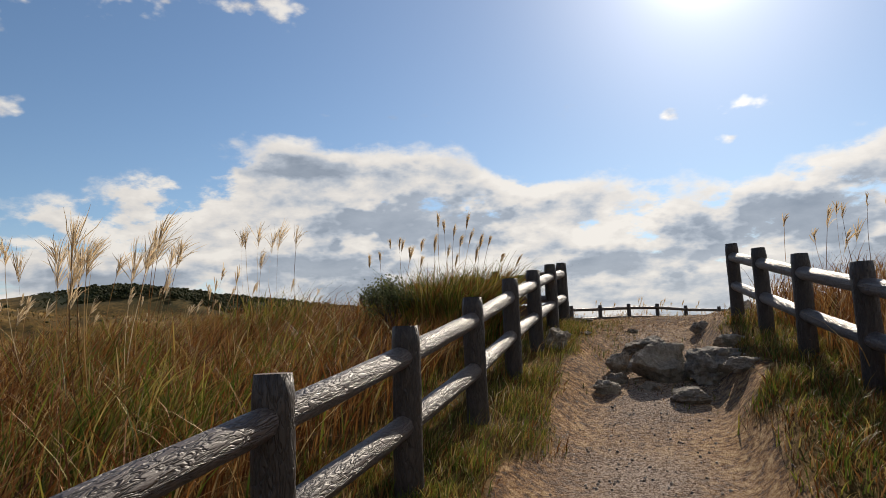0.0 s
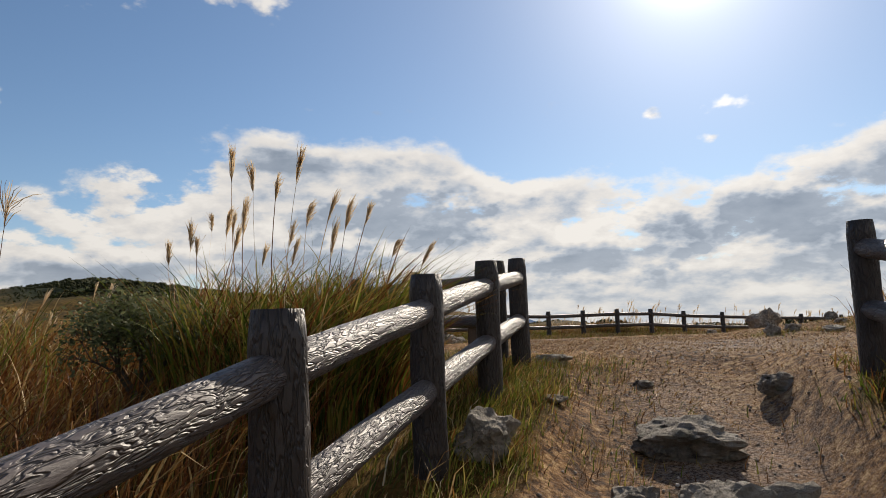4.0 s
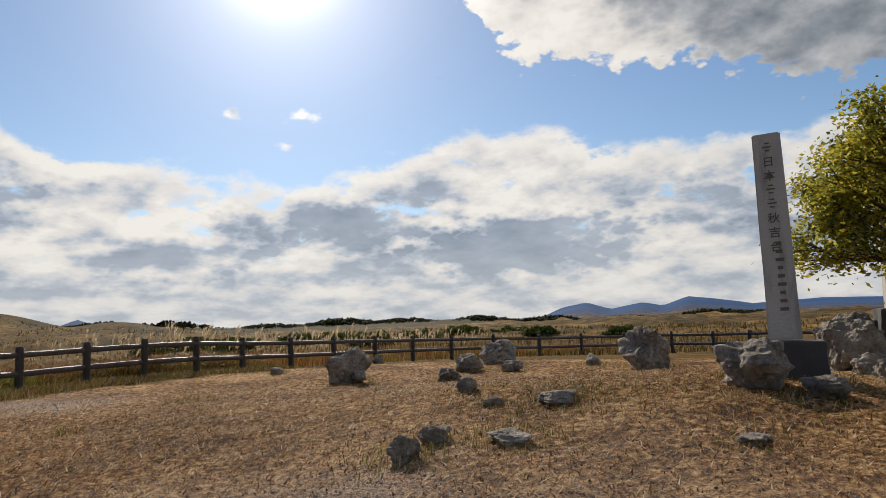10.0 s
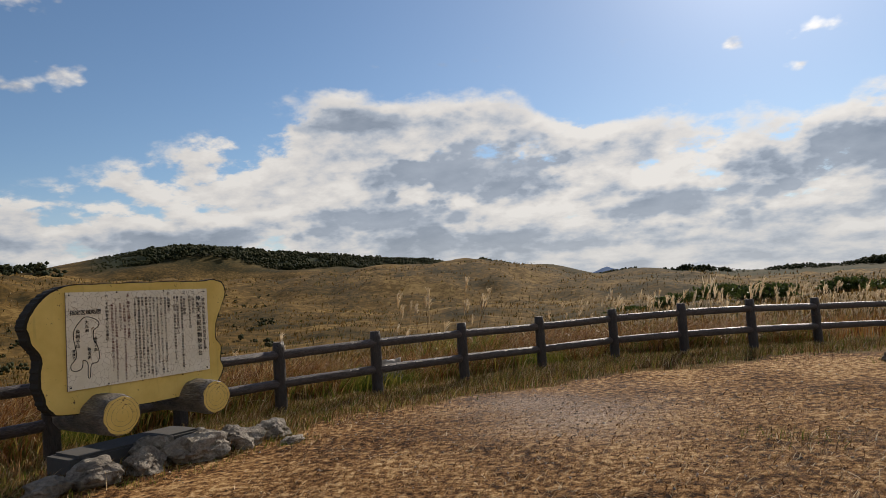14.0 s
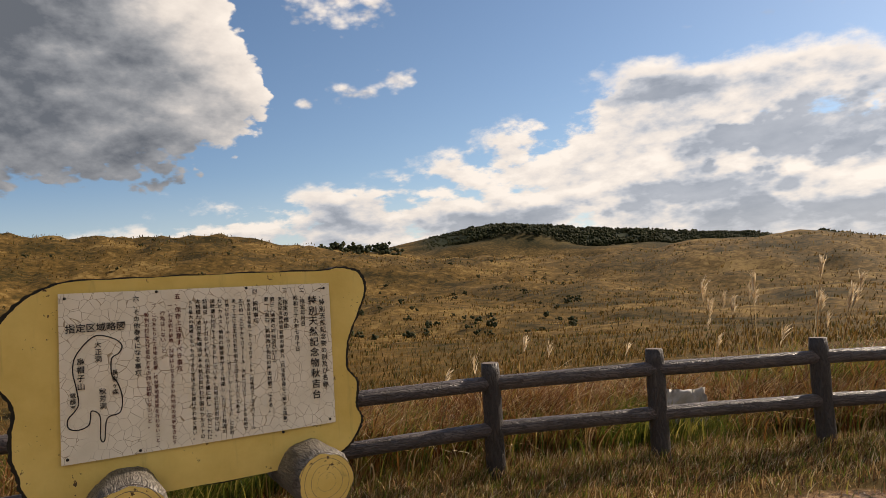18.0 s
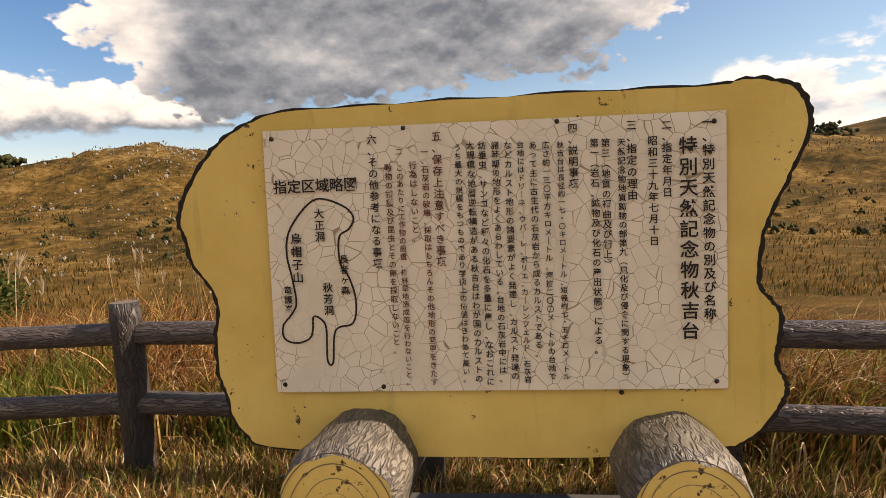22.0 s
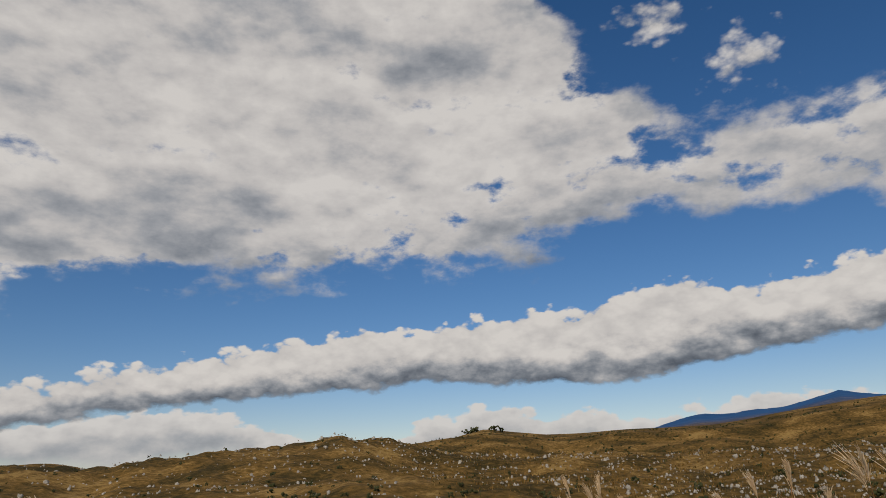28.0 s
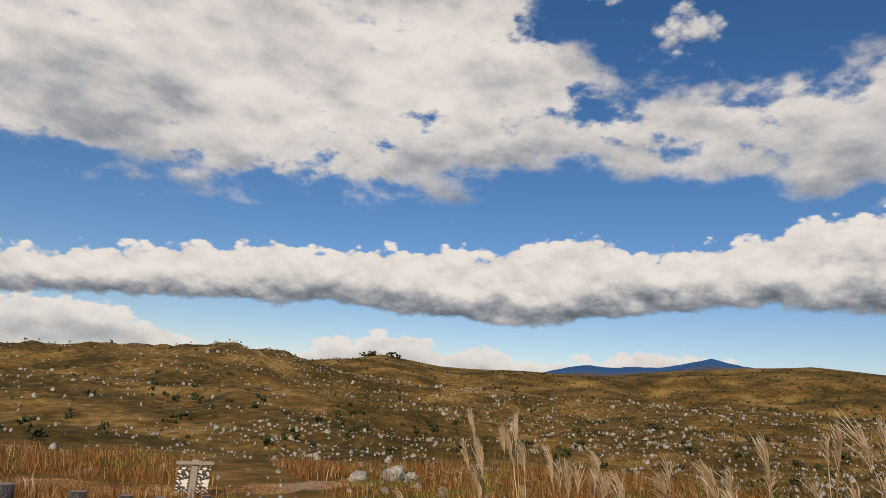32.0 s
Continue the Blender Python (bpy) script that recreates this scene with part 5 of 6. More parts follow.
def grow(verts, faces, tips, a, d, length, r, depth, rnd, spread=0.6, lift=0.15):
    b = a + d * length
    limb(verts, faces, a, b, r, r * 0.7)
    if depth == 0:
        tips.append(b)
        return
    if depth <= 2:
        tips.append(a.lerp(b, 0.6))
    for _ in range(3 if depth > 1 else 4):
        q = (d + Vector((rnd.uniform(-1, 1), rnd.uniform(-1, 1), rnd.uniform(-0.6, 0.8) + lift)) * spread).normalized()
        grow(verts, faces, tips, a.lerp(b, rnd.uniform(0.65, 1.0)), q, length * rnd.uniform(0.6, 0.8), r * 0.55, depth - 1, rnd, spread, lift)


def tree(x, y, tall, seed, label, mat, leaf=0.07, count=70, spread=0.26, name="tree", arms=6, first=0.35, rise=-0.05, low_arms=()):
    rnd = random.Random(seed)
    z = gz(x, y)
    top = thing(name, x, y, z, label, "tree")
    verts, faces, tips = [], [], []
    trunk = Vector((0.2, 0.1, tall * first))
    limb(verts, faces, Vector((0, 0, -0.1)), trunk, tall * 0.028, tall * 0.02, 10)
    for k in range(arms):
        a = 6.28 * k / arms + rnd.uniform(-0.3, 0.3)
        d = Vector((math.cos(a), math.sin(a), rnd.uniform(rise, 0.95 + rise))).normalized()
        grow(verts, faces, tips, trunk * rnd.uniform(0.75, 1.05), d, tall * 0.24, tall * 0.012, 3, rnd)
    for (dx, dy, dz), part_length in low_arms:
        grow(verts, faces, tips, trunk * 0.8, Vector((dx, dy, dz)).normalized(), part_length, tall * 0.012, 3, rnd, 0.42)
    child("trunk", mesh_from("trunk", verts, faces, M_TRUNK, True), top)
    child("crown", leaf_cloud("crown", tips, spread, count, leaf, mat), top, None, "sprays of small leaves")
    return top


tree(15.25, 13.2, 5.6, 5, "broadleaf tree with yellowing autumn leaves behind the pillar", M_AUTUMN, 0.085, 58, 0.15, arms=7, first=0.30, low_arms=(((-0.60, 0.85, 0.26), 1.15), ((-0.3, 1.0, 0.48), 1.15), ((0.1, 1.0, 0.9), 1.25)))

tree(-0.78, 9.1, 1.15, 9, "slender shrub with small grey-green leaves in the tall grass", M_SAGE, 0.035, 16, 0.07, name="sapling", arms=6, first=0.25, rise=1.1)


def shrub(x, y, wide, tall, seed, label, mat=None, count=4200, leaf=0.10, name="bush"):
    """A dense evergreen dome with an uneven outline."""
    rnd = np.random.default_rng(seed)
    z = gz(x, y)
    top = thing(name, x, y, z, label, "bush", "bushes")
    n = count
    v = rnd.normal(0, 1, (n, 3))
    v /= np.linalg.norm(v, axis=1)[:, None]
    v[:, 2] = np.abs(v[:, 2])
    lump = 0.82 + 0.18 * np.sin(v[:, 0] * 7 + seed) * np.sin(v[:, 1] * 6 + 2) + 0.10 * np.sin(v[:, 2] * 11 + v[:, 0] * 9)
    p = v * (lump * rnd.uniform(0.66, 1.0, n))[:, None] * np.array([wide / 2, wide / 2, tall * 0.92]) + np.array([0, 0, 0.08])
    d = v + rnd.normal(0, 0.7, (n, 3))
    d /= np.linalg.norm(d, axis=1)[:, None]
    e = np.cross(d, rnd.normal(0, 1, (n, 3)))
    e /= np.linalg.norm(e, axis=1)[:, None]
    s = (rnd.uniform(0.6, 1.4, n) * leaf)[:, None]
    verts = np.stack([p - d * s * 0.5, p + e * s * 0.32, p + d * s * 0.5, p - e * s * 0.32], 1).reshape(-1, 3)
    child("foliage", array_mesh("foliage", verts, np.arange(4 * n), 4, mat or M_LEAF), top)
    vs, fs = [], []
    for k in range(7):
        a = 6.28 * k / 7
        limb(vs, fs, Vector((0, 0, -0.1)), Vector((math.cos(a) * wide * 0.33, math.sin(a) * wide * 0.33, tall * 0.62)), 0.03 * wide / 2, 0.008 * wide, 5)
    child("trunk", mesh_from("trunk", vs, fs, M_TRUNK, True), top)


def polar(yaw, d, eye=(2.5, 20.2)):
    return eye[0] - d * math.sin(radians(yaw)), eye[1] + d * math.cos(radians(yaw))


shrub(*polar(105.3, 17.0), 3.9, 2.55, 3, "rounded dark green evergreen bush in the dry grass", count=24000, leaf=0.095)
for k, (yaw, d, w, h) in enumerate([(80, 26, 2.2, 1.2), (76, 30, 2.0, 1.3), (63, 34, 3.0, 1.2), (-17, 62, 6, 3.0), (-20, 66, 7, 3.4), (-24, 60, 6, 2.8), (-29, 70, 5, 2.6), (-33, 64, 6, 2.6), (-37, 58, 6, 2.8), (-41, 62, 7, 3.0), (-45, 66, 6, 2.6), (-12, 75, 6, 2.4), (-49, 72, 6, 2.4), (-53, 60, 4, 1.8), (-61, 55, 4, 1.8)]):
    shrub(*polar(yaw, d), w, h * (0.55 if d > 40 else 1), 10 + k, "dark green bush on the far side of the grassland", None, 3000, 0.07 + 0.0028 * d)


def build_woods():
    """Closed woodland along the far ridge, odd trees on the slopes, and scrub added as cloud shadow."""
    spots = []
    for _ in range(1700):
        a = rng.uniform(5, 34)
        spots.append((a, rng.uniform(480, 660), rng.uniform(1.5, 4.6) ** 0.95 * min(1, (a - 4) / 3, (35 - a) / 6)))
    for _ in range(1700):
        a = rng.uniform(-66, 2)
        spots.append((a, rng.uniform(560, 660), rng.uniform(2.0, 6.0) * (0.55 + 0.45 * math.sin(a * 0.7) * math.sin(a * 0.31 + 1))))
    for _ in range(46):
        spots.append((rng.uniform(36, 44), rng.uniform(380, 620), 6))
    for _ in range(14):
        spots.append((rng.uniform(101, 104.5), rng.uniform(255, 275), 4))
    for _ in range(8):
        spots.append((rng.uniform(166.5, 169.5), rng.uniform(600, 650), 4))
    # small scrub added to darken these ridges in place of a cloud's shadow
    for _ in range(2400):
        spots.append((rng.uniform(99, 180), rng.uniform(300, 600), rng.uniform(0.4, 1.3)))
    for _ in range(900):
        spots.append((rng.uniform(20, 205), 65 * 3.8 ** rng.random(), rng.uniform(0.25, 0.9)))
    centres, sizes = [], []
    for a, d, h in spots:
        x, y = polar(a, d)
        z = gz(x, y)
        for _ in range(9):
            centres.append((x + rng.normal(0, h * 0.35), y + rng.normal(0, h * 0.35), z + h * rng.uniform(0.15, 1.0)))
            sizes.append(h * 0.62)
    p, s = np.array(centres), np.array(sizes)[:, None]
    n = len(p)
    d = rng.normal(0, 1, (n, 3))
    d /= np.linalg.norm(d, axis=1)[:, None]
    e = np.cross(d, rng.normal(0, 1, (n, 3)))
    e /= np.linalg.norm(e, axis=1)[:, None]
    f = np.cross(d, e)
    corners = [p + d * s * 0.5, p + e * s * 0.5, p - d * s * 0.5, p - e * s * 0.5, p + f * s * 0.5, p - f * s * 0.5]
    verts = np.stack(corners, 1).reshape(-1, 3)
    tri = np.array([0, 1, 4, 1, 2, 4, 2, 3, 4, 3, 0, 4, 1, 0, 5, 2, 1, 5, 3, 2, 5, 0, 3, 5])
    loops = (np.arange(n)[:, None] * 6 + tri).ravel()
    tagged(new("woods_and_shade_scrub", array_mesh("woods_and_shade_scrub", verts, loops, 3, M_WOODS)), "dark distant woodland and scrub, some added in place of cloud shadow", "trees", kind="stuff")


build_woods()


# ---- white limestone scattered over the grassland ----
def lumps(name, x, y, size, mat, label, category, squash=0.75, sink=0.2):
    n = len(x)
    z = ground_z(x, y)
    ring = 6
    rows = []
    turn = rng.uniform(0, 6.28, n)
    for level, radius in ((-0.2, 0.9), (0.45, 1.0), (0.85, 0.55)):
        for k in range(ring):
            a = turn + 2 * np.pi * k / ring
            r = size * 0.5 * radius * rng.uniform(0.35, 1.4, n)
            rows.append(np.stack([x + r * np.cos(a), y + r * np.sin(a), z + size * squash * level * rng.uniform(0.5, 1.4, n)], -1))
    rows.append(np.stack([x + size * rng.uniform(-0.15, 0.15, n), y + size * rng.uniform(-0.15, 0.15, n), z + size * squash * rng.uniform(0.6, 1.05, n)], -1))
    per = len(rows)
    verts = np.stack(rows, 1).reshape(-1, 3)
    tri = []
    for b in (0, ring):
        for k in range(ring):
            m = (k + 1) % ring
            tri += [b + k, b + m, b + ring + m, b + k, b + ring + m, b + ring + k]
    for k in range(ring):
        tri += [2 * ring + k, 2 * ring + (k + 1) % ring, 3 * ring]
    loops = (np.arange(n)[:, None] * per + np.array(tri)).ravel()
    return tagged(new(name, array_mesh(name, verts, loops, 3, mat)), label, category, kind="stuff")


def build_stones():
    n = 34000
    a = rng.uniform(78, 205, n)
    d = 28 * np.exp(rng.uniform(0, 1, n) * np.log(280 / 28))
    x, y = 2.5 - d * np.sin(np.radians(a)), 20.2 + d * np.cos(np.radians(a))
    patch = clumped(x + 11, y, 0.05) * 0.5 + clumped(x, y + 4, 0.19) * 0.35 + clumped(x + 5, y, 0.6) * 0.3
    want = smooth(patch, 0.36, 0.80) * (0.25 + 0.75 * smooth(a, 100, 120)) * (1 - 0.55 * smooth(a, 172, 186))
    want = np.maximum(want, 0.8 * smooth(d, 150, 200) * smooth(a, 82, 86) * (1 - smooth(a, 93, 97)))
    keep = rng.random(n) < want * (0.15 + 0.85 * smooth(d, 35, 90))
    x, y, d = x[keep], y[keep], d[keep]
    size = rng.uniform(0.08, 0.40, len(x)) ** 1.15 * (0.36 + 0.0088 * d) * np.where(rng.random(len(x)) < 0.10, 1.8, 1)
    lumps("white_stones", x, y, size, M_CHALK, "white limestone outcrops scattered over the slope", "rocks", 0.7)
    # chippings on the path and clearing
    n = 60000
    x, y = rng.uniform(-1.5, 15, n), rng.uniform(-1, 29, n)
    want = bare(x, y) * (0.10 + 0.9 * stony(x, y)) * np.clip(1.3 - np.hypot(x - 4, y - 14) / 14, 0.1, 1)
    keep = rng.random(n) < want
    x, y = x[keep], y[keep]
    lumps("gravel", x, y, rng.uniform(0.008, 0.028, len(x)), M_GRAVEL, "grey and tan stone chippings on the trodden ground", "gravel", 0.5)


M_GRAVEL = material("gravel", blade_paint([(0.0, (0.11, 0.095, 0.085)), (0.5, (0.30, 0.25, 0.21)), (1.0, (0.55, 0.49, 0.43))], 0.85, 0.0))
build_stones()


# ---- pampas grass ----
def ribbons(paths, widths):
    """Thin ribbons along many three-point-plus paths (n, k, 3), as verts and quad corners."""
    n, k, _ = paths.shape
    d = np.gradient(paths, axis=1)
    side = np.cross(d, rng.normal(0, 1, (n, 1, 3)))
    side /= np.linalg.norm(side, axis=2)[..., None] + 1e-9
    w = widths[..., None] * 0.5
    verts = np.stack([paths - side * w, paths + side * w], 2).reshape(-1, 3)
    i, j = np.meshgrid(np.arange(n), np.arange(k - 1), indexing="ij")
    b = (i * k + j) * 2
    loops = np.stack([b, b + 1, b + 3, b + 2], -1).ravel()
    return verts, loops


def stalk_shapes(roots, tops, droop, head, strands=34, wide=0.0035, fan=0.22):
    """Stalks from roots to tops, and feathery heads whose strands trail with the wind."""
    n = len(roots)
    f = np.linspace(0, 1, 7)[None, :, None]
    bow = np.array([0.10, 0.05, 0.0])
    stalks = roots[:, None] * (1 - f) + tops[:, None] * f + bow * np.sin(f * np.pi) * -0.5
    sv, sl = ribbons(stalks, np.full((n, 7), 0.008) * (1.2 - f[..., 0] * 0.6))
    way = stalks[:, -1] - stalks[:, -2]
    way /= np.linalg.norm(way, axis=1)[:, None]
    way = np.repeat(way, strands, 0)
    at = np.repeat(stalks[:, -1], strands, 0)
    h = np.repeat(head, strands)
    g = np.repeat(droop, strands, 0)
    m = n * strands
    u = rng.uniform(0, 1, m)
    start = at - way * (h * 0.55 * u)[:, None]
    k = np.linspace(0, 1, 5)[None, :, None]
    out = rng.normal(0, 1, (m, 3)) * fan
    out[:, 2] *= 0.6
    length = h * rng.uniform(0.55, 0.95, m) * (0.75 + 0.35 * (1 - np.abs(u * 2 - 1)))
    direction = way * 0.9 + out
    strand = start[:, None] + direction[:, None] * (length[:, None, None] * k) + g[:, None] * (length[:, None, None] * k ** 2)
    strand += rng.normal(0, 0.006, strand.shape) * k
    pv, pl = ribbons(strand, np.tile(np.array([0.3, 1.0, 1.1, 0.9, 0.25]) * wide * 2.0, (m, 1)))
    return sv, sl, pv, pl


def pampas(x, y, spots, label, mat, leaves=420, leaf_tall=1.25, spread=0.5, strands=34, fan=0.22, wide=0.0035, head=0.36, droop=0.25):
    """spots: the tops of the stalks, as offsets in x and y and heights above the ground."""
    z = gz(x, y)
    top = thing("pampas_grass", x, y, z, label, "grass clump", "pampas grass")
    tops = np.array([(sx, sy, h) for sx, sy, h in spots], float)
    roots = tops * np.array([0.72, 0.72, 0.0]) + rng.normal(0, 0.06, tops.shape) * np.array([1, 1, 0])
    bend = np.tile(np.array([0.5, -0.2, -0.35]) * droop, (len(tops), 1)) + rng.normal(0, 0.12, tops.shape)
    sv, sl, pv, pl = stalk_shapes(roots, tops, bend, rng.uniform(0.8, 1.2, len(tops)) * head, strands, wide, fan)
    child("stalks", array_mesh("stalks", sv, sl, 4, M_STRAW), top)
    child("plumes", array_mesh("plumes", pv, pl, 4, mat), top, None, "feathery seed heads")
    if leaves:
        a = rng.uniform(0, 6.28, leaves)
        r = np.sqrt(rng.uniform(0, 1, leaves)) * spread
        lx, ly = r * np.cos(a), r * np.sin(a)
        for mat2, part_name in ((M_GREEN, "green_leaves"), (M_GOLD, "dry_leaves")):
            pick = rng.random(leaves) < (0.62 if mat2 is M_GREEN else 0.4)
            ob = blades(part_name, lx[pick], ly[pick], rng.uniform(0.55, 1.0, pick.sum()) * leaf_tall, 0.016, mat2, 0.75, 6, 1.0, z=ground_z(x + lx[pick], y + ly[pick]) - z - 0.02)
            ob.parent = top
    return top


def build_pampas():
    # the big clump beside the path fence
    heads = [(0.07, 8.80, 3.30), (0.46, 8.87, 3.30), (0.15, 8.98, 3.25), (0.28, 9.05, 3.22), (0.0, 9.3, 3.05), (0.37, 9.63, 3.15), (0.52, 9.75, 3.2), (0.66, 9.6, 3.12), (0.80, 9.70, 3.15), (0.58, 9.4, 2.9), (0.30, 9.5, 2.85), (0.98, 9.90, 2.92),
             (1.22, 9.90, 2.85), (1.02, 9.8, 2.6), (-0.2, 9.6, 3.1), (-0.35, 9.3, 2.95), (0.2, 9.9, 3.05)]
    spots = [(hx - 0.22, hy - 9.55, hz - 1.53 - 0.20) for hx, hy, hz in heads]
    pampas(0.22, 9.55, spots, "tall clump of pampas grass with pale plumes beside the log fence", M_FROND, 6200, 1.40, 0.80, 70, 0.08, 0.0021, 0.22)
    heads = [(-0.55, 10.75, 3.22), (-0.75, 10.95, 3.3), (-0.4, 10.5, 3.05), (-0.95, 11.1, 3.1), (-0.62, 11.15, 3.32), (-0.25, 10.85, 2.95), (-1.1, 10.8, 3.0)]
    spots = [(hx + 0.65, hy - 10.9, hz - 1.62 - 0.20) for hx, hy, hz in heads]
    pampas(-0.65, 10.9, spots, "clump of pampas grass with golden plumes behind the branching fence", M_FROND, 1800, 1.05, 0.6, 70, 0.10, 0.0024, 0.23)
    pampas(-2.6, 10.4, [(rng.uniform(-0.7, 0.7), rng.uniform(-0.7, 0.7), rng.uniform(1.4, 1.9)) for _ in range(7)], "clump of pampas grass with thin plumes in the field", M_FROND, 500, 1.2, 0.7)
    pampas(-3.4, 7.0, [(rng.uniform(-0.9, 0.9), rng.uniform(-0.9, 0.9), rng.uniform(1.3, 1.75)) for _ in range(8)], "clump of pampas grass with thin plumes in the field", M_FROND, 300, 1.1, 0.7)
    pampas(-4.6, 9.0, [(rng.uniform(-1.4, 1.4), rng.uniform(-1.2, 1.2), rng.uniform(1.3, 1.8)) for _ in range(12)], "clump of pampas grass with thin plumes in the field", M_FROND, 300, 1.1, 0.8)
    pampas(-2.2, 5.0, [(rng.uniform(-0.8, 0.6), rng.uniform(-0.5, 0.9), rng.uniform(1.3, 1.7)) for _ in range(6)], "clump of pampas grass with thin plumes in the field", M_FROND, 300, 1.1, 0.6)
    spots = [(rng.uniform(-1.0, 1.0), rng.uniform(-0.6, 0.6), rng.uniform(1.25, 1.85)) for _ in range(14)]
    pampas(3.5, 28.8, spots, "tall clump of pale pampas plumes behind the log fence", M_FROND, 2600, 1.15, 1.0, 44, 0.11, 0.0034, 0.27)
    # silvery plumes behind the clearing's fence: too many to count
    n = 900
    x, y = rng.uniform(-2, 26, n), rng.uniform(21, 44, n)
    line = np.interp(x, [-2, 1.6, 5.2, 9, 12, 17, 24], [20.5, 24.3, 27.1, 28.3, 29.4, 31.3, 33.5])
    keep = (y - line > 1.2) & (y - line < 11) & (rng.random(n) < 0.10 + 0.90 * smooth(x, 4, 9))
    x, y = x[keep], y[keep]
    more = rng.uniform(0, 1, 70)
    x = np.concatenate([x, -3 - more * 9])
    y = np.concatenate([y, rng.uniform(8, 23, 70)])
    x = np.concatenate([x, rng.uniform(4.6, 13, 150)])
    y = np.concatenate([y, rng.uniform(1.5, 10.4, 150)])
    z = ground_z(x, y)
    roots = np.stack([x, y, z], -1)
    tops = roots + np.stack([rng.normal(0.05, 0.1, len(x)), rng.normal(0, 0.1, len(x)), rng.uniform(0.85, 1.35, len(x))], -1)
    sv, sl, pv, pl = stalk_shapes(roots, tops, np.tile([0.1, 0.0, -0.1], (len(x), 1)) + rng.normal(0, 0.1, (len(x), 3)), rng.uniform(0.22, 0.36, len(x)), 14, 0.006, 0.14)
    tagged(new("plume_stalks", array_mesh("plume_stalks", sv, sl, 4, M_STRAW)), "thin dry stalks of pampas grass behind the fence", "grass", kind="stuff")
    tagged(new("silver_plumes", array_mesh("silver_plumes", pv, pl, 4, M_FROND)), "silvery pampas plumes behind the log fence", "grass", kind="stuff")


build_pampas()


# ---- tufts and litter ----
def build_tufts():
    xs, ys, hs = [], [], []
    for x, y, w, t in PATH_ROCKS[:6] + YARD_ROCKS + BOARD_ROCKS:
        n = int(60 + 420 * w) if y > 12 else int(120 * w)
        a = rng.uniform(0, 6.28, n)
        r = w * rng.uniform(0.45, 1.05, n)
        xs.append(x + r * np.cos(a))
        ys.append(y + r * np.sin(a))
        hs.append(rng.uniform(0.03, 0.13, n) * (0.5 + w))
    for x, y, w in ((2.35, 14.75, 0.35), (6.7, 15.5, 0.6), (7.6, 15.3, 0.7), (8.7, 15.9, 0.9), (9.0, 15.2, 0.8), (9.4, 13.6, 0.9), (11.3, 13.4, 1.0), (2.9, 11.4, 0.7), (2.6, 10.4, 0.6), (2.2, 9.0, 0.5), (5.0, 19.8, 0.3), (7.0, 21.6, 0.4)):
        n = int(500 * w)
        xs.append(x + rng.normal(0, w * 0.45, n))
        ys.append(y + rng.normal(0, w * 0.45, n))
        hs.append(rng.uniform(0.04, 0.15, n))
    x, y, h = np.concatenate(xs), np.concatenate(ys), np.concatenate(hs)
    dry = rng.random(len(x)) < 0.5
    blades("rock_tufts", x[~dry], y[~dry], h[~dry], 0.008, M_GREEN, 0.7, 3, 0.8, "green grass tufts round the rocks")
    blades("dry_rock_tufts", x[dry], y[dry], h[dry], 0.008, M_STRAW, 0.8, 3, 0.9, "dead grass tufts round the rocks")


build_tufts()


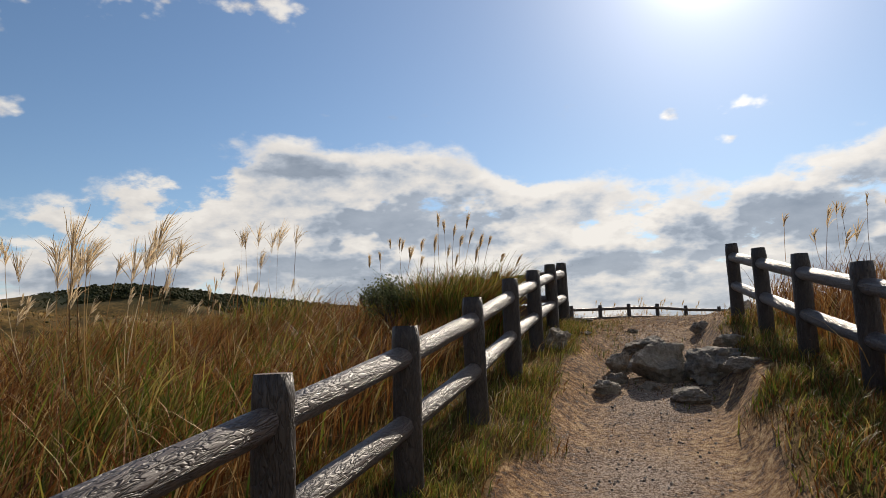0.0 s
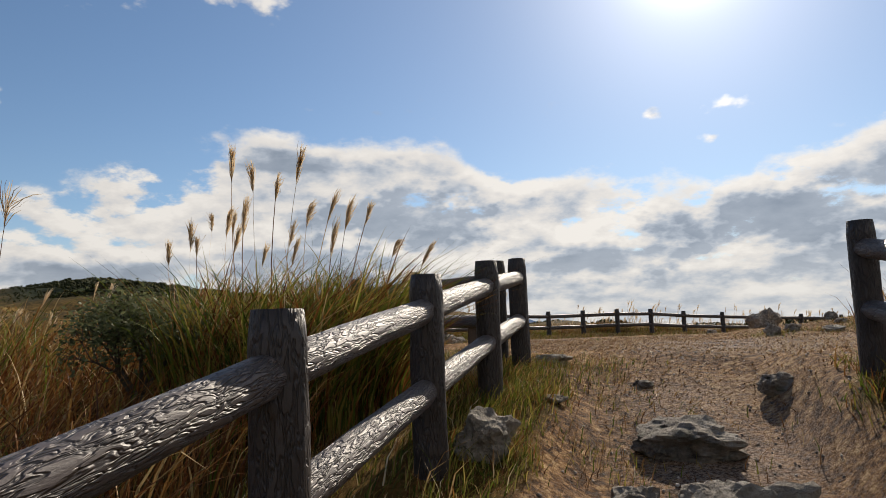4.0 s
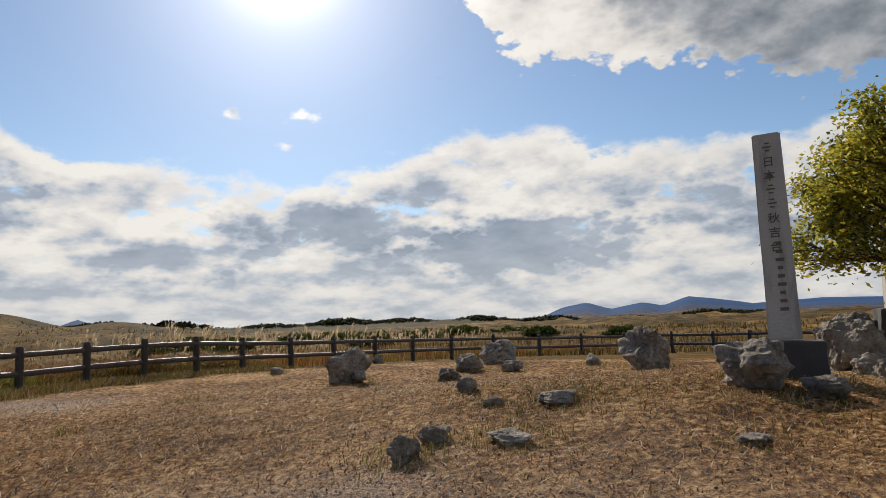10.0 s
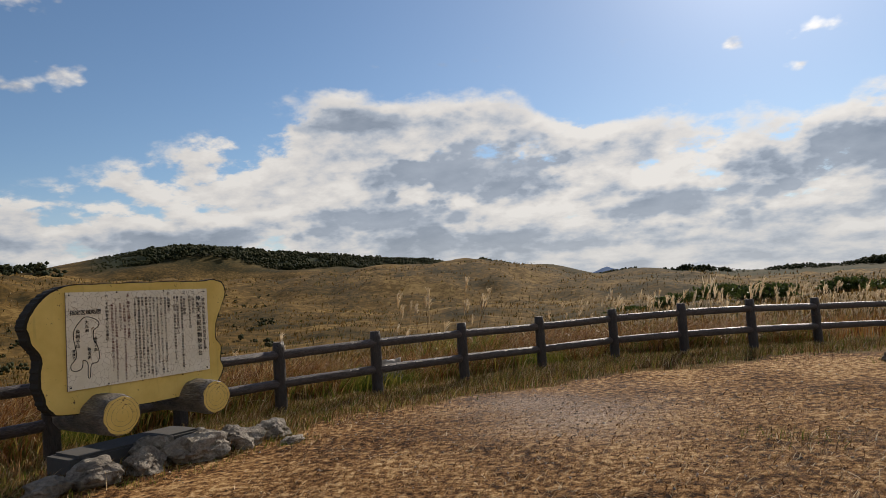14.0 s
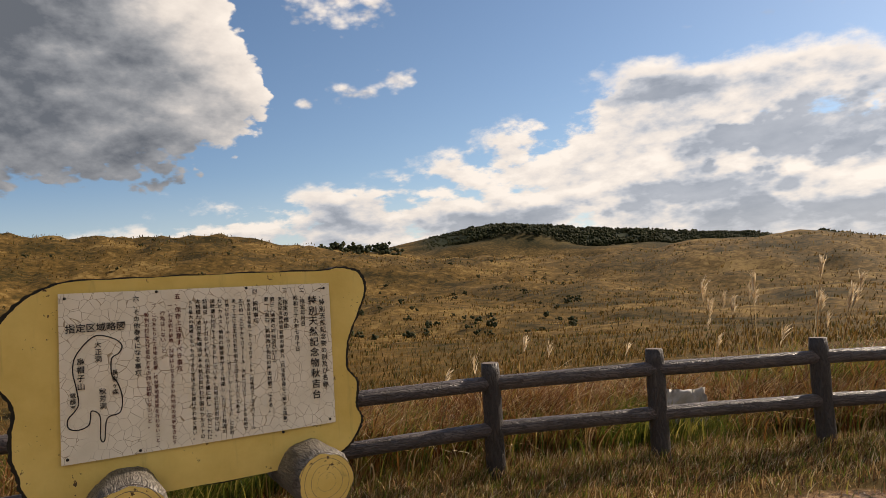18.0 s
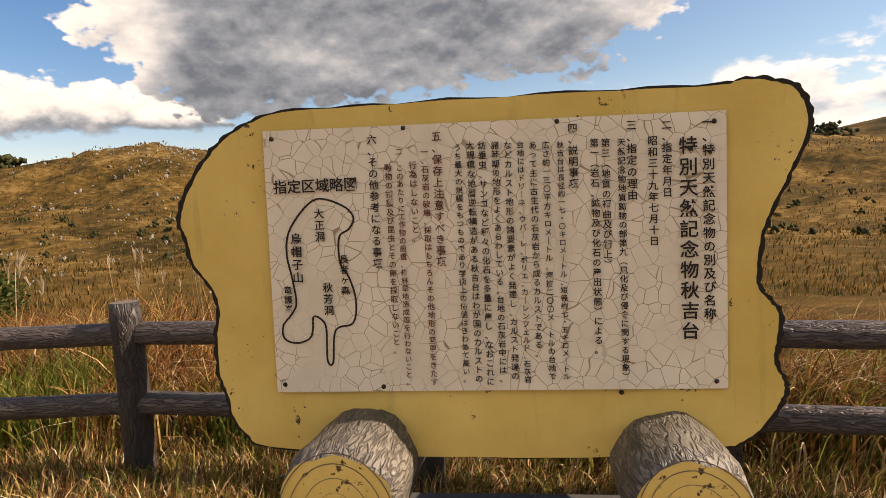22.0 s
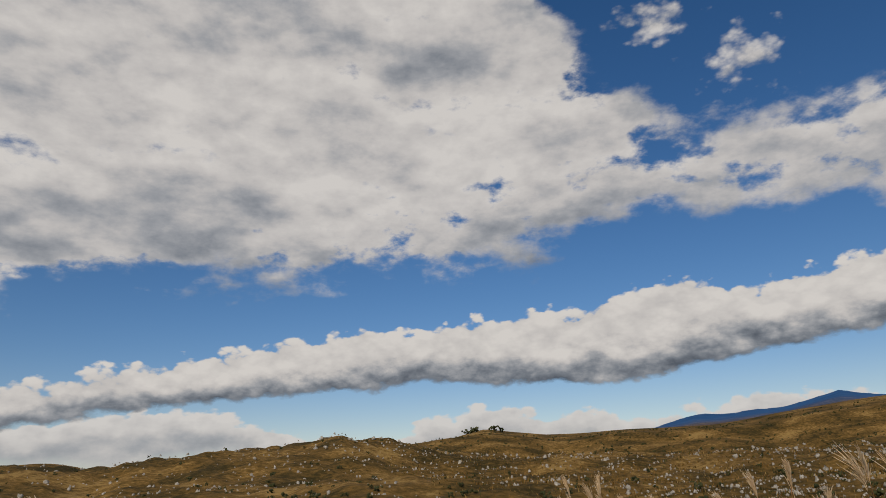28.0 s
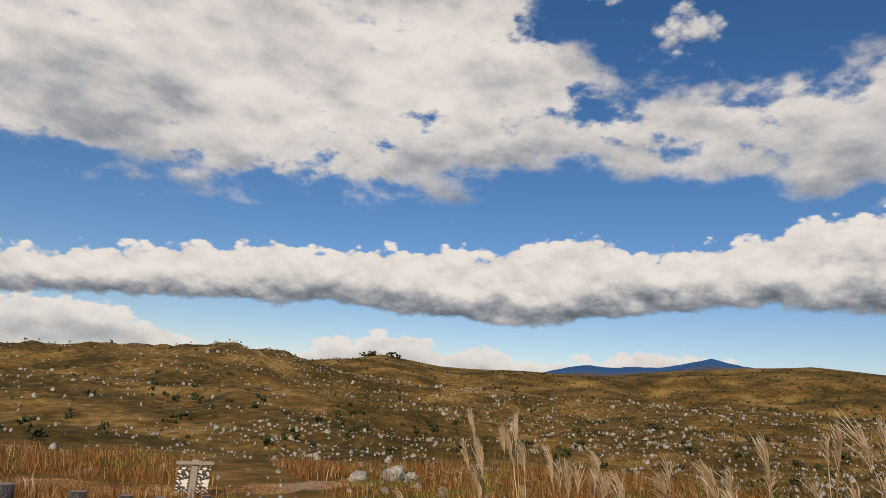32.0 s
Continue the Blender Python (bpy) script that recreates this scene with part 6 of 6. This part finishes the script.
def build_sheet():
    """A crumpled sheet standing in for a pale, boulder-like lump behind the fence."""
    bm = bmesh.new()
    bmesh.ops.create_grid(bm, x_segments=10, y_segments=8, size=0.5)
    for v in bm.verts:
        v.co.z = 0.10 * noise.noise(v.co * 4) + 0.05 * noise.noise(v.co * 9) + 0.10 * (v.co.y + 0.5)
    x, y = 2.7, 26.3
    ob = new("pale_sheet", from_bm("pale_sheet", bm, M_WHITE, True))
    ob.matrix_world = Matrix.Translation((x, y, gz(x, y) + 0.28)) @ Matrix.Rotation(radians(35), 4, "Z") @ Matrix.Rotation(radians(62), 4, "X") @ Matrix.Diagonal((0.42, 0.36, 1, 1))
    mod = ob.modifiers.new("thick", "SOLIDIFY")
    mod.thickness = 0.004
    tagged(ob, "pale crumpled sheet in place of a boulder-like lump behind the fence", "sheet")


build_sheet()


# ---- guide post at the lower path ----
def build_guide_post():
    """A stout wooden post with a top board and a weathered panel on either side."""
    x, y = 3.2, -13.7
    sign = thing("guide_post", x, y, gz(x, y), "weathered wooden guide post with a cross board beside the lower path", "sign")
    sign.rotation_euler = (0, 0, radians(6))
    grey = material("grey_timber", plain((0.30, 0.26, 0.21), 0.85, 0.4, 9))
    flaked = material("flaked_panel", flaked_paint)

    def board(name, sx, sy, sz, px, py, pz, mat, label=""):
        bm = bmesh.new()
        bmesh.ops.create_cube(bm, size=1)
        bmesh.ops.scale(bm, vec=(sx, sy, sz), verts=bm.verts)
        bmesh.ops.bevel(bm, geom=bm.edges[:], offset=0.012, segments=2, affect="EDGES")
        child(name, from_bm(name, bm, mat), sign, Matrix.Translation((px, py, pz)), label)
    board("post", 0.24, 0.20, 1.65, 0, 0, 0.55, grey)
    board("cross_board", 1.34, 0.10, 0.13, 0, 0.13, 1.27, grey)
    for px in (-0.37, 0.37):
        board("panel", 0.42, 0.05, 0.95, px, 0.10, 0.68, flaked, "dark panel with flaking white paint")


def flaked_paint(n, b):
    p = local(n)
    chip = step(n, n.noise(n.vec("MULTIPLY", p, (1.0, 1.0, 1.6)), 5.5, 4, 0.6), 0.50, 0.54)
    n.put(b, "Base Color", n.mix(chip, (0.05, 0.042, 0.035, 1), (0.58, 0.55, 0.50, 1)))
    bump(n, b, chip, 0.4, 0.004)


build_guide_post()
for x, y, w, t in ((-4.1, -19.0, 0.9, 0.55), (-6.0, -19.6, 1.5, 0.75), (-6.9, -19.2, 0.8, 0.5)):
    pale = rock(x, y, w, t, int(w * 10), "white limestone boulder in the grass beside the lower path")
    pale.data = PALE_ROCK
